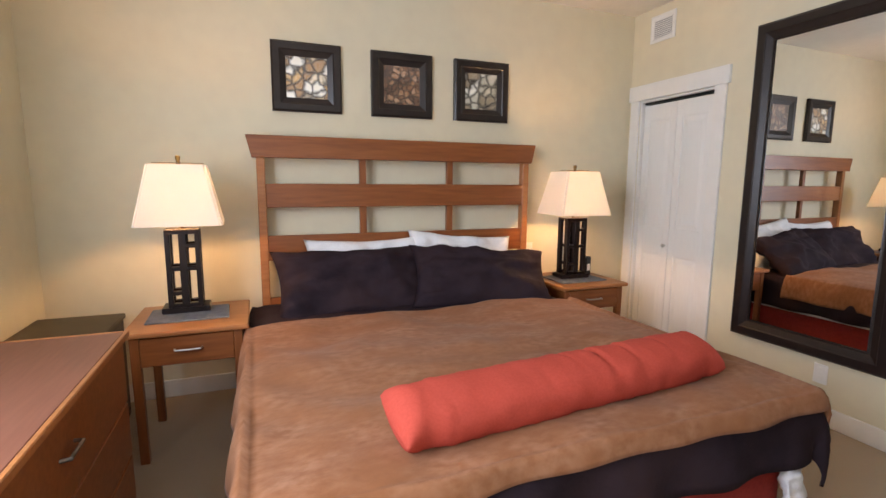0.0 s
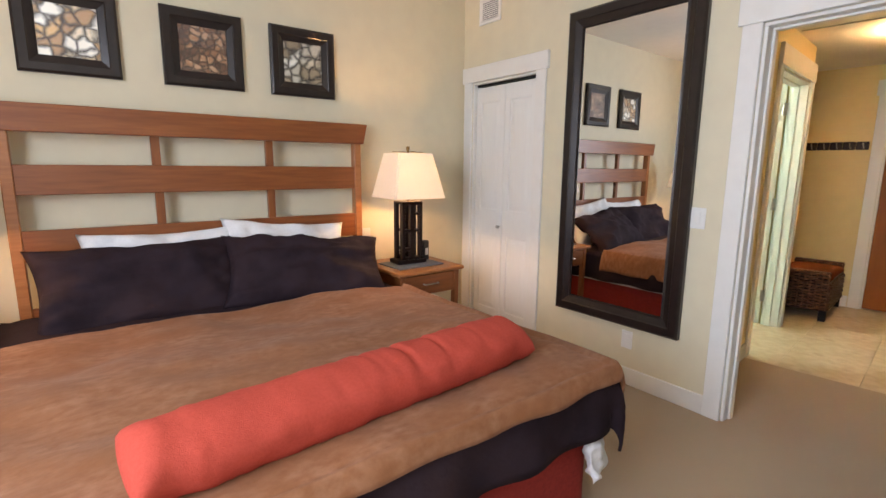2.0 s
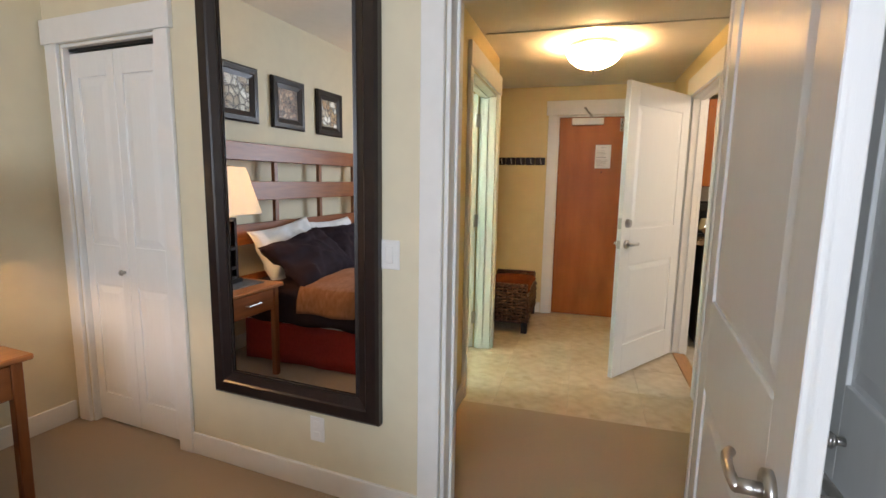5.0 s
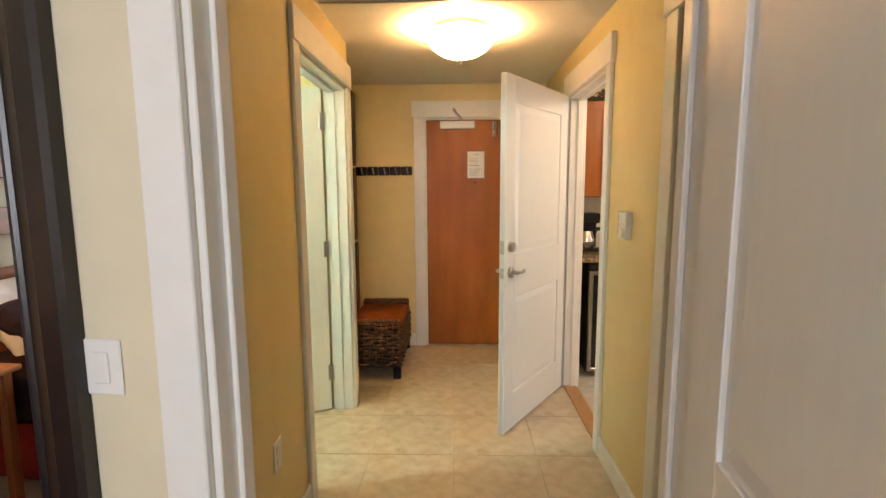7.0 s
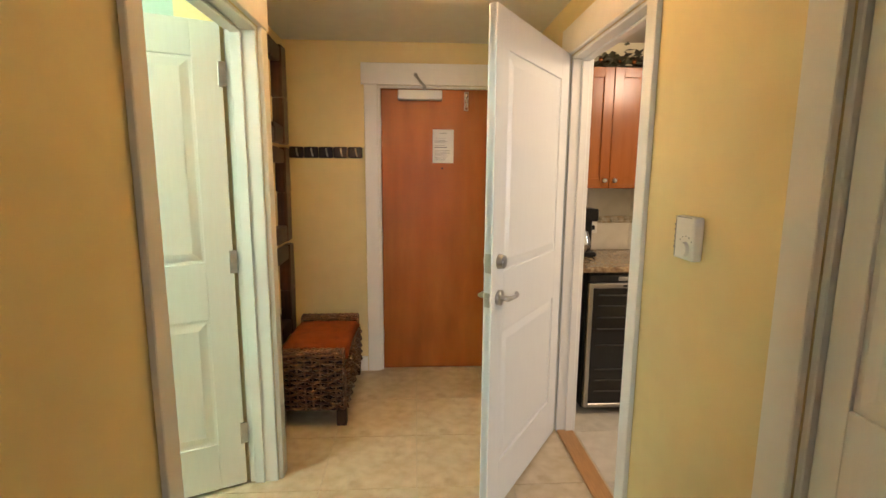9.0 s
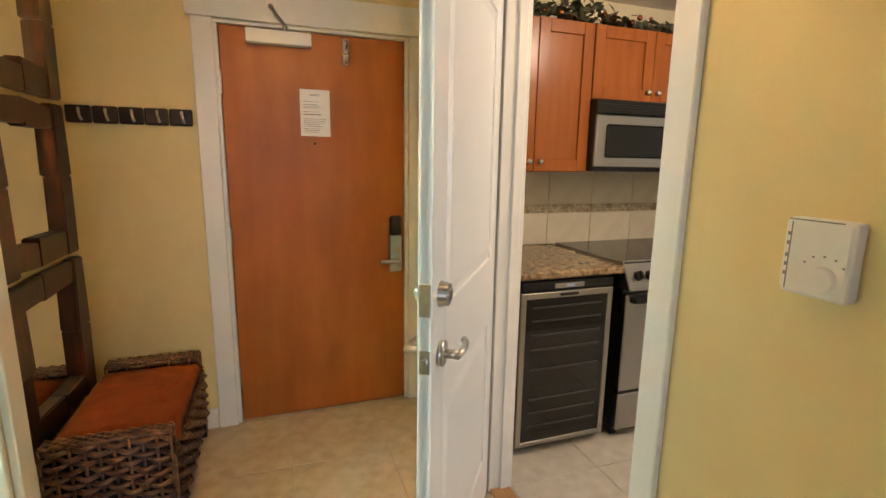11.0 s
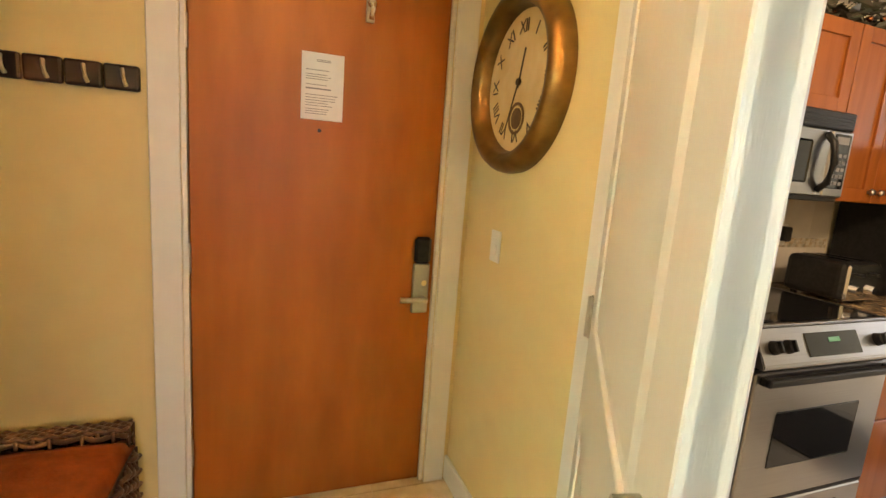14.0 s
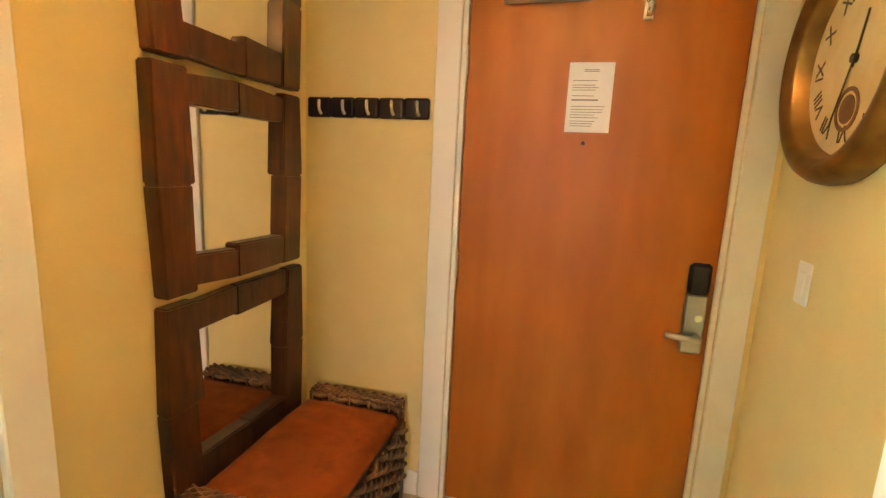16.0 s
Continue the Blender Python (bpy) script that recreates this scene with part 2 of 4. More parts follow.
def add_box(bm, x0, x1, y0, y1, z0, z1, bevel=0.0, seg=1):
    r = bmesh.ops.create_cube(bm, size=1)
    vs = r["verts"]
    for v in vs:
        v.co = Vector(((x0 + x1) / 2 + v.co.x * abs(x1 - x0), (y0 + y1) / 2 + v.co.y * abs(y1 - y0), (z0 + z1) / 2 + v.co.z * abs(z1 - z0)))
    if bevel:
        es = list({e for v in vs for e in v.link_edges})
        bmesh.ops.bevel(bm, geom=es, offset=bevel, segments=seg, affect='EDGES', profile=.5)


def add_cyl(bm, a, b, r0, r1=None, n=16):
    a, b = Vector(a), Vector(b)
    d = b - a
    m = Matrix.Translation((a + b) / 2) @ d.to_track_quat('Z', 'Y').to_matrix().to_4x4()
    bmesh.ops.create_cone(bm, cap_ends=True, segments=n, radius1=r0, radius2=r0 if r1 is None else r1, depth=d.length, matrix=m)


def add_ball(bm, c, r, n=12):
    bmesh.ops.create_uvsphere(bm, u_segments=n, v_segments=max(6, n // 2), radius=r, matrix=Matrix.Translation(c))


def add_lathe(bm, profile, n=32, m=None):
    rings = []
    for r, z in profile:
        rings.append([bm.verts.new((m or Matrix()) @ Vector((r * math.cos(2 * math.pi * i / n), r * math.sin(2 * math.pi * i / n), z))) for i in range(n)])
    for a, b in zip(rings, rings[1:]):
        for i in range(n):
            bm.faces.new((a[i], a[(i + 1) % n], b[(i + 1) % n], b[i]))


def add_tube(bm, pts, r, n=8):
    rings = []
    pts = [Vector(p) for p in pts]
    for i, p in enumerate(pts):
        d = (pts[min(i + 1, len(pts) - 1)] - pts[max(i - 1, 0)]).normalized()
        q = d.to_track_quat('Z', 'Y').to_matrix()
        rings.append([bm.verts.new(p + q @ Vector((r * math.cos(2 * math.pi * k / n), r * math.sin(2 * math.pi * k / n), 0))) for k in range(n)])
    for a, b in zip(rings, rings[1:]):
        for k in range(n):
            bm.faces.new((a[k], a[(k + 1) % n], b[(k + 1) % n], b[k]))
    bm.faces.new(rings[0])
    bm.faces.new(rings[-1])


def box(name, x0, x1, y0, y1, z0, z1, mat, bevel=0.003, parent=None, m=None, seg=1):
    bm = bmesh.new()
    add_box(bm, x0, x1, y0, y1, z0, z1, bevel, seg)
    return finish(name, bm, mat, parent, m)


def boxes(name, rows, mat, bevel=0.0, parent=None, m=None):
    bm = bmesh.new()
    for r in rows:
        add_box(bm, *r, bevel)
    return finish(name, bm, mat, parent, m)


def cyl(name, a, b, r, mat, parent=None, r1=None, n=20):
    bm = bmesh.new()
    add_cyl(bm, a, b, r, r1, n)
    ob = finish(name, bm, mat, parent)
    return ob


def thing(name, m, label, category, group="", kind=""):
    e = new(name)
    e.empty_display_size = .1
    e.matrix_world = m
    return tagged(e, label, category, group, kind)


def structure(ob, label, category):
    return tagged(ob, label, category, kind="structure")

# ---- structure ----
structure(box("floor_carpet", -1.2, 5.19, -1.6, 6.0, -.1, 0, CARPET, 0), "beige cut pile carpet over bedroom and hall", "carpet")
floor_tiles = structure(box("floor_hall", 5.19, 7.6, -3.6, 5.3, -.1, -.005, GROUT, 0), "floor of square travertine tiles with pale grout", "floor")
structure(box("ceiling_bedroom", -4.26, .16, -3.3, 2.38, 2.72, 2.82, CEIL, 0, m=BED), "white painted bedroom ceiling", "ceiling")
structure(boxes("ceiling_hall", [(4.16, 7.6, 1.0, 3.31, 2.32, 2.42), (4.6, 7.6, 3.31, 5.3, 2.32, 2.42), (4.95, 7.6, -3.6, 1.0, 2.32, 2.42)], CEIL), "cream painted hall ceiling", "ceiling")
structure(box("ceiling_groove", 5.60, 5.615, 1.76, 3.17, 2.314, 2.322, NICKEL, .001), "thin metal track across the hall ceiling", "track")
structure(box("wall_north", -4.24, .14, 2.24, 2.36, 0, 2.72, WALL, 0, m=BED), "cream painted bedroom wall behind the bed", "wall")
# the unseen opening from v = -1.5 to .4 is added for the west fill
structure(boxes("wall_west", [(-4.24, -4.12, .4, 2.24, 0, 2.72), (-4.24, -4.12, -3.3, -1.5, 0, 2.72), (-4.24, -4.12, -1.5, .4, 0, .95), (-4.24, -4.12, -1.5, .4, 2.35, 2.72)], WALL, m=BED), "cream painted bedroom wall beside the dresser", "wall")
structure(boxes("wall_south", [(-4.12, -3.8, -3.3, -3.18, 0, 2.72), (-1.9, -1.65, -3.3, -3.18, 0, 2.72), (-3.8, -1.9, -3.3, -3.18, 0, .5), (-3.8, -1.9, -3.3, -3.18, 2.4, 2.72)], WALL, m=BED), "cream painted bedroom wall with a window", "wall")
structure(boxes("window_1", [(-3.8, -3.74, -3.27, -3.2, .5, 2.4), (-1.96, -1.9, -3.27, -3.2, .5, 2.4), (-3.74, -1.96, -3.27, -3.2, .5, .56), (-3.74, -1.96, -3.27, -3.2, 2.34, 2.4), (-2.88, -2.82, -3.27, -3.2, .56, 2.34)], TRIM, m=BED), "white framed bedroom window", "window")
structure(boxes("wall_closet", [(-1.75, -1.65, -3.18, -1.02, 0, 2.72), (-1.65, -1.57, -1.12, -1.02, 0, 2.72), (-.08, .14, -1.12, -1.02, 0, 2.72), (-1.57, -.08, -1.12, -1.02, 2.04, 2.72)], WALL, m=BED), "cream painted wall of the bedroom closet", "wall")
structure(boxes("wall_east", [(.02, .14, -1.02, -.90, 0, 2.72), (.02, .14, -.90, 0, 2.04, 2.72), (.02, .14, 0, 1.42, 0, 2.72), (.02, .14, 1.42, 2.12, 2.03, 2.72), (.02, .14, 2.12, 2.24, 0, 2.72)], WALL, m=BED), "cream painted wall with closet door and doorway", "wall")
structure(boxes("wall_hall_north", [(4.17, 5.28, 3.19, 3.31, 0, 2.32), (5.28, 6.185, 3.19, 3.31, 2.04, 2.32), (6.185, 6.26, 3.19, 3.52, 0, 2.32)], WALL_HALL), "yellow painted hall wall with bathroom doorway", "wall")
structure(box("wall_niche", 6.26, 7.58, 3.42, 3.52, 0, 2.32, WALL_HALL, 0), "yellow painted wall of the entry niche", "wall")
structure(boxes("wall_entry", [(7.46, 7.58, 2.795, 3.42, 0, 2.32), (7.46, 7.58, 1.655, 1.858, 0, 2.32), (7.46, 7.58, 1.858, 2.795, 2.04, 2.32), (7.56, 7.6, 1.858, 2.795, 0, 2.04)], WALL_HALL), "yellow painted wall round the entrance door", "wall")
structure(boxes("wall_hall_south", [(3.97, 4.15, 1.645, 1.745, 0, 2.32), (4.15, 4.93, 1.645, 1.745, 2.04, 2.32), (4.93, 5.72, 1.645, 1.745, 0, 2.32), (5.72, 6.56, 1.645, 1.745, 2.04, 2.32), (6.56, 7.46, 1.645, 1.745, 0, 2.32)], WALL_HALL), "yellow painted hall wall with kitchen doorway", "wall")
structure(boxes("wall_kitchen", [(7.36, 7.48, -3.4, 1.645, 0, 2.32), (5.0, 5.1, -3.4, 1.645, 0, 2.32), (5.1, 5.3, -3.5, -3.4, 0, 2.32), (7.1, 7.36, -3.5, -3.4, 0, 2.32), (5.3, 7.1, -3.5, -3.4, 0, .6), (5.3, 7.1, -3.5, -3.4, 2.2, 2.32)], WALL), "cream painted kitchen walls with a window", "wall")
structure(boxes("wall_bathroom", [(4.62, 4.72, 3.31, 5.2, 0, 2.32), (4.72, 6.4, 5.1, 5.2, 0, 2.32), (6.26, 6.36, 3.52, 5.1, 0, 2.32)], GREEN_WALL), "pale green painted bathroom walls", "wall")
structure(boxes("wall_closet_back", [(4.1, 5.0, .95, 1.05, 0, 2.32), (4.1, 4.2, 1.05, 1.60, 0, 2.32)], WALL_HALL), "plain back of the hall closet", "wall")


def casing(name, x0, x1, top, m, depth=.02, w=.09, head=.14, over=.02, jamb=.12, label="white painted door casing"):
    """Flat casing round an opening from x0 to x1, on the side y < 0 of the wall face y = 0; the jamb goes into the wall."""
    rows = [(x0 - w, x0, -depth, 0, 0, top), (x1, x1 + w, -depth, 0, 0, top), (x0 - w - over, x1 + w + over, -depth - .006, 0, top, top + head)]
    rows += [(x0, x0 + .018, 0, jamb, 0, top - .018), (x1 - .018, x1, 0, jamb, 0, top - .018), (x0, x1, 0, jamb, top - .018, top - .001)]
    rows += [(x0 + .018, x0 + .03, jamb * .45, jamb * .8, 0, top - .03), (x1 - .03, x1 - .018, jamb * .45, jamb * .8, 0, top - .03), (x0 + .018, x1 - .018, jamb * .45, jamb * .8, top - .03, top - .018)]
    return structure(boxes(name, rows, TRIM, .003, m=m), label, "door casing")


# the wall face y = 0 with the room on its minus side
EASTW = BED @ pose(.02, 0, 0, 0, 0, -90)        # x runs against v
NORTHH = pose(0, 3.19, 0)
SOUTHH = pose(0, 1.745, 0, 0, 0, 180)           # x runs against x
ENTRYW = pose(7.46, 0, 0, 0, 0, -90)            # x runs against y
casing("door_frame_closet", -2.12, -1.42, 2.03, EASTW, head=.12)
casing("door_frame_bedroom", 0, .90, 2.04, EASTW)
structure(boxes("door_frame_bedroom_hall_side", [(-.09, 0, .12, .14, 0, 2.04), (.90, .99, .12, .14, 0, 2.04), (-.11, 1.01, .12, .146, 2.04, 2.18)], TRIM, .003, m=EASTW), "white painted door casing", "door casing")
casing("door_frame_bathroom", 5.28, 6.185, 2.04, NORTHH, w=.072, over=.003, jamb=.13)
casing("door_frame_kitchen", -6.56, -5.72, 2.04, SOUTHH, w=.072, jamb=.11)
casing("door_frame_hall_closet", -4.93, -4.15, 2.04, SOUTHH)
casing("door_frame_entrance", -2.795, -1.858, 2.04, ENTRYW, depth=.018, jamb=.1)
casing("door_frame_bedroom_closet", .08, 1.57, 2.04, BED @ pose(0, -1.02, 0, 0, 0, 180))


def baseboard(name, rows, m=None):
    return structure(boxes(name, rows, TRIM, .003, m=m), "white painted baseboard", "baseboard")


B = .11
baseboard("baseboard_bedroom", [(.005, .02, .09, 1.33, 0, B), (-4.12, .0, 2.225, 2.24, 0, B), (-4.12, -4.105, -3.1, 2.22, 0, B)], BED)
baseboard("baseboard_hall", [(4.25, 5.205, 3.175, 3.19, 0, B), (6.245, 6.26, 3.175, 3.19, 0, B), (6.26, 6.275, 3.175, 3.42, 0, B), (6.275, 7.46, 3.405, 3.42, 0, B), (7.445, 7.46, 2.89, 3.4, 0, B),
                            (5.025, 5.645, 1.745, 1.76, 0, B), (6.635, 7.46, 1.745, 1.76, 0, B)])
structure(box("threshold", 5.73, 6.55, 1.65, 1.74, -.002, .012, THRESH, .004), "oak threshold strip under the kitchen door", "threshold")


# ---- doors ----
def panel_slab(bm, w, h, t, panels, x0=0.0):
    """A moulded door: a thin core, raised stiles and rails, and a raised field in each panel (x0, x1, z0, z1)."""
    add_box(bm, x0, x0 + w, -t / 2 + .008, t / 2 - .008, 0, h)
    xs = sorted({p[0] for p in panels} | {p[1] for p in panels})
    zs = sorted({(p[2], p[3]) for p in panels})
    a, b = xs[0], xs[-1]
    add_box(bm, x0, x0 + a, -t / 2, t / 2, 0, h, .002)
    add_box(bm, x0 + b, x0 + w, -t / 2, t / 2, 0, h, .002)
    last = 0
    for z0, z1 in zs:
        add_box(bm, x0 + a - .001, x0 + b + .001, -t / 2, t / 2, last, z0, .002)
        last = z1
    add_box(bm, x0 + a - .001, x0 + b + .001, -t / 2, t / 2, last, h, .002)
    for i in range(1, len(xs) - 1, 2):
        for z0, z1 in zs:
            add_box(bm, x0 + xs[i], x0 + xs[i + 1], -t / 2, t / 2, z0 - .001, z1 + .001, .002)
    for p in panels:
        for s in (-1, 1):
            y0, y1 = s * (t / 2 - .008), s * (t / 2 - .001)
            e = .045
            lo = [bm.verts.new((x0 + x, y0, z)) for x, z in ((p[0] + .012, p[2] + .012), (p[1] - .012, p[2] + .012), (p[1] - .012, p[3] - .012), (p[0] + .012, p[3] - .012))]
            hi = [bm.verts.new((x0 + x, y1, z)) for x, z in ((p[0] + e, p[2] + e), (p[1] - e, p[2] + e), (p[1] - e, p[3] - e), (p[0] + e, p[3] - e))]
            bm.faces.new(hi)
            for i in range(4):
                bm.faces.new((lo[i], lo[(i + 1) % 4], hi[(i + 1) % 4], hi[i]))


def lever(parent, x, z, t, way=-1, mat=NICKEL):
    """A lever with a round rose on both faces; the grip points along way * x."""
    for s in (-1, 1):
        bm = bmesh.new()
        add_cyl(bm, (x, s * t / 2, z), (x, s * (t / 2 + .012), z), .031, n=24)
        add_cyl(bm, (x, s * (t / 2 + .01), z), (x, s * (t / 2 + .045), z), .011)
        add_tube(bm, [(x - way * .008, s * (t / 2 + .045), z), (x + way * .03, s * (t / 2 + .048), z - .001), (x + way * .065, s * (t / 2 + .047), z - .003), (x + way * .088, s * (t / 2 + .044), z - .002), (x + way * .10, s * (t / 2 + .036), z + .001)], .0088, 10)
        finish("lever_handle", bm, mat, parent, smooth=True)


def knob(parent, x, y, z, s=-1, r=.016, mat=NICKEL):
    bm = bmesh.new()
    add_cyl(bm, (x, y, z), (x, y + s * .018, z), r * .5)
    add_cyl(bm, (x, y + s * .014, z), (x, y + s * .022, z), r * .6, r)
    add_cyl(bm, (x, y + s * .022, z), (x, y + s * .030, z), r, r * .7)
    return finish("knob", bm, mat, parent, smooth=True)


def hinge(parent, x, y, z):
    return boxes("hinge", [(x - .016, x + .016, y - .004, y + .004, z - .05, z + .05), (x - .005, x + .005, y - .011, y + .003, z - .05, z + .05)], NICKEL, .002, parent)


def swing_door(name, m, w, label, way=-1, lock=False, h=2.03, t=.035, latch_z=.93, s_hinge=1):
    d = thing(name, m, label, "door", kind="structure")
    bm = bmesh.new()
    st = .11
    panel_slab(bm, w, h, t, [(st, w - st, .22, .80), (st, w - st, 1.05, h - .14)])
    finish("leaf", bm, DOORW, d)
    lever(d, w - .065, latch_z, t, way)
    boxes("latch_plate", [(w - .001, w + .002, -.012, .012, latch_z - .028, latch_z + .028)], NICKEL, .0005, d)
    cyl("latch_bolt", (w, 0, latch_z), (w + .010, 0, latch_z), .009, BLACKP if not lock else NICKEL, d)
    if lock:
        for s in (-1, 1):
            bm = bmesh.new()
            add_cyl(bm, (w - .065, s * t / 2, latch_z + .145), (w - .065, s * (t / 2 + .022), latch_z + .145), .031, .026, 24)
            add_cyl(bm, (w - .065, s * (t / 2 + .02), latch_z + .145), (w - .065, s * (t / 2 + .026), latch_z + .145), .014)
            finish("deadbolt", bm, NICKEL, d, smooth=False)
        boxes("strike_plate", [(w - .001, w + .002, -.013, .013, latch_z + .107, latch_z + .182)], NICKEL, .0005, d)
    for z in (.25, 1.05, 1.83):
        hinge(d, .0, s_hinge * (t / 2 + .002), z)
    return d


swing_door("door_bedroom", BED @ pose(-.025, -.88, .012, 0, 0, 180), .875, "white panelled bedroom door standing open with nickel lever", latch_z=.93)
HX, HY, EX, EY = 6.538, 1.778, 5.840, 2.262
swing_door("door_kitchen", pose(HX, HY, .012, 0, 0, math.degrees(math.atan2(EY - HY, EX - HX))), .85, "white panelled kitchen door half open with lever and deadbolt", lock=True, latch_z=.95, s_hinge=-1)
swing_door("door_bathroom", pose(6.165, 3.335, .012, 0, 0, 114), .84, "white panelled bathroom door open inward", latch_z=.95, s_hinge=1)


def bifold(name, m, w, h, leaves, label):
    """Folding closet doors from x = 0 to w in leaves of two upright panels, front on the side y < 0."""
    d = thing(name, m, label, "closet door", kind="structure")
    lw = w / leaves
    for i in range(leaves):
        bm = bmesh.new()
        st = lw * .17
        panel_slab(bm, lw - .004, h, .032, [(st, lw - st, .16, .785), (st, lw - st, 1.0, h - .12)], i * lw + .002)
        finish("leaf", bm, DOORW, d)
    return d


c1 = bifold("closet_door", EASTW @ pose(-2.10, .045, .012), .66, 1.975, 2, "white bifold closet door with moulded panels, closed")
knob(c1, .30, -.016, .865)
c1b = structure(box("closet_track", -2.10, -1.44, .03, .09, 1.998, 2.012, BLACKP, 0, m=EASTW), "dark track over the closet door", "track")
c2 = bifold("closet_door", BED @ pose(-.10, -1.055, .012, 0, 0, 180), 1.45, 2.0, 4, "white bifold bedroom closet doors, closed")
knob(c2, .457, -.016, .90)
knob(c2, .97, -.016, .90)
c3 = bifold("closet_door", SOUTHH @ pose(-4.91, .028, .012), .74, 2.0, 2, "white bifold hall closet door, closed")
knob(c3, .44, -.016, .89)

# entrance door
ed = thing("door_entrance", ENTRYW @ pose(-2.775, .015, .008), "orange-brown stained wooden entrance door, closed", "door", kind="structure")
box("leaf", 0, .9, 0, .045, 0, 2.012, DOORWOOD, .003, ed)
pl = boxes("lock_plate", [(.812, .882, -.016, 0, .775, .985)], NICKEL, .006, ed)
boxes("lock_reader", [(.812, .882, -.024, 0, .985, 1.095)], BLACKP, .012, ed)
bm = bmesh.new()
add_cyl(bm, (.858, -.016, .84), (.858, -.055, .84), .011)
add_tube(bm, [(.866, -.055, .84), (.83, -.056, .841), (.79, -.055, .842), (.755, -.048, .842)], .011, 10)
finish("lever_handle", bm, NICKEL, ed, smooth=True)
cyl("key_cylinder", (.858, -.016, .905), (.858, -.022, .905), .012, CHROME, ed)
cyl("peephole", (.425, 0, 1.475), (.425, -.004, 1.475), .007, BLACKP, ed)
boxes("strike_edge", [(.9, .906, -.004, .02, .86, .95)], BLACKP, .001, ed)
for hz in (.25, 1.0, 1.75):
    boxes("hinge", [(-.012, .004, -.010, .004, hz - .055, hz + .055)], NICKEL, .003, ed)
boxes("closer_body", [(.12, .42, -.055, 0, 1.935, 1.998)], TRIM, .004, ed)
bm = bmesh.new()
add_cyl(bm, (.30, -.028, 1.998), (.30, -.028, 2.03), .012)
add_tube(bm, [(.30, -.03, 2.026), (.265, -.07, 2.055), (.24, -.10, 2.085)], .009)
add_tube(bm, [(.24, -.10, 2.085), (.262, -.06, 2.06), (.285, -.022, 2.04)], .008)
add_ball(bm, (.24, -.10, 2.085), .013)
finish("closer_arm", bm, NICKEL, ed)
boxes("swing_bar", [(.575, .605, -.012, 0, 1.87, 1.995)], NICKEL, .003, ed)
bm = bmesh.new()
add_tube(bm, [(.59, -.012, 1.985), (.59, -.035, 1.96), (.592, -.045, 1.91), (.59, -.03, 1.875)], .009)
add_ball(bm, (.59, -.04, 1.925), .016)
finish("swing_hook", bm, CHROME, ed, smooth=True)
notice = tagged(box("door_notice", .358, .505, -.003, -.0005, 1.512, 1.742, PAPERM, 0, m=ENTRYW @ pose(-2.775, .015, .008)), "white printed notice sheet fixed to the entrance door", "notice")
bm = bmesh.new()
random.seed(4)
for i, z in enumerate((.205, .20, .17, .155, .147, .139, .12, .105, .085, .075, .066, .057, .048, .036, .028, .02)):
    a = .015 if i > 1 else .05
    add_box(bm, .358 + a, .358 + a + (.115 * (.6 + .4 * random.random()) if i > 1 else .05), -.0042, -.0032, 1.512 + z, 1.512 + z + (.0022 if i != 7 else .005))
nb = finish("print_lines", bm, INK, notice)

# ---- bedroom ----
def place(u, v, z=0, rz=0):
    return BED @ pose(u, v, z, 0, 0, rz)


def cushion(name, w, d, h, mat, parent, m, seed=0, n=20, power=.38, puff=.012, ears=.0):
    """A stuffed pillow w x d, h thick in its middle, with creases."""
    bm = bmesh.new()
    grid = {}
    for s in (1, -1):
        for i in range(n + 1):
            for j in range(n + 1):
                a, b = i / n * 2 - 1, j / n * 2 - 1
                e = (max(0, 1 - a * a) * max(0, 1 - b * b)) ** power
                edge = 1 - (.045 + ears) * (1 - b * b) * abs(a) ** 3
                edge2 = 1 - (.06 + ears) * (1 - a * a) * abs(b) ** 3
                cr = noise.noise(Vector((a * 2.3 + seed, b * 2.3, s * .7))) * puff + noise.noise(Vector((a * 6 + seed, b * 6, s))) * puff * .4
                if s == -1 and (i in (0, n) or j in (0, n)):
                    continue
                grid[s, i, j] = bm.verts.new((a * w / 2 * edge, b * d / 2 * edge2, s * (h / 2 * e) + cr * min(1, e * 2)))
    g = lambda s, i, j: grid.get((s, i, j)) or grid[1, i, j]
    for s in (1, -1):
        for i in range(n):
            for j in range(n):
                f = [g(s, i, j), g(s, i + 1, j), g(s, i + 1, j + 1), g(s, i, j + 1)]
                bm.faces.new(f if s == 1 else f[::-1])
    return finish(name, bm, mat, parent, m, smooth=True)


U0, U1, V0, V1 = -2.98, -1.13, -.02, 2.06
bed = thing("bed", place(0, 0), "king bed with cherry slatted headboard, tan suede blanket and red skirt", "bed")
# headboard
boxes("headboard_post", [(-2.95, -2.90, 2.10, 2.16, 0, 1.53)], HONEY, .004, bed)
boxes("headboard_post", [(-1.08, -1.03, 2.10, 2.16, 0, 1.53)], HONEY, .004, bed)
for u in (-2.29, -1.665):
    boxes("headboard_upright", [(u - .022, u + .022, 2.115, 2.15, .5, 1.53)], CHERRYV, .003, bed)
for z0, z1 in ((1.197, 1.347), (.86, 1.02), (.5, .62)):
    boxes("headboard_rail", [(-2.90, -1.08, 2.105, 2.13, z0, z1)], CHERRY, .003, bed)
bm = bmesh.new()
pts = [(-3.005, 1.64), (-2.975, 1.505), (-1.02, 1.505), (-.99, 1.64)]
fr = [bm.verts.new((x, 2.075, z)) for x, z in pts]
bk = [bm.verts.new((x, 2.165, z)) for x, z in pts]
bm.faces.new(fr)
bm.faces.new(bk)
for i in range(4):
    bm.faces.new((fr[i], fr[(i + 1) % 4], bk[(i + 1) % 4], bk[i]))
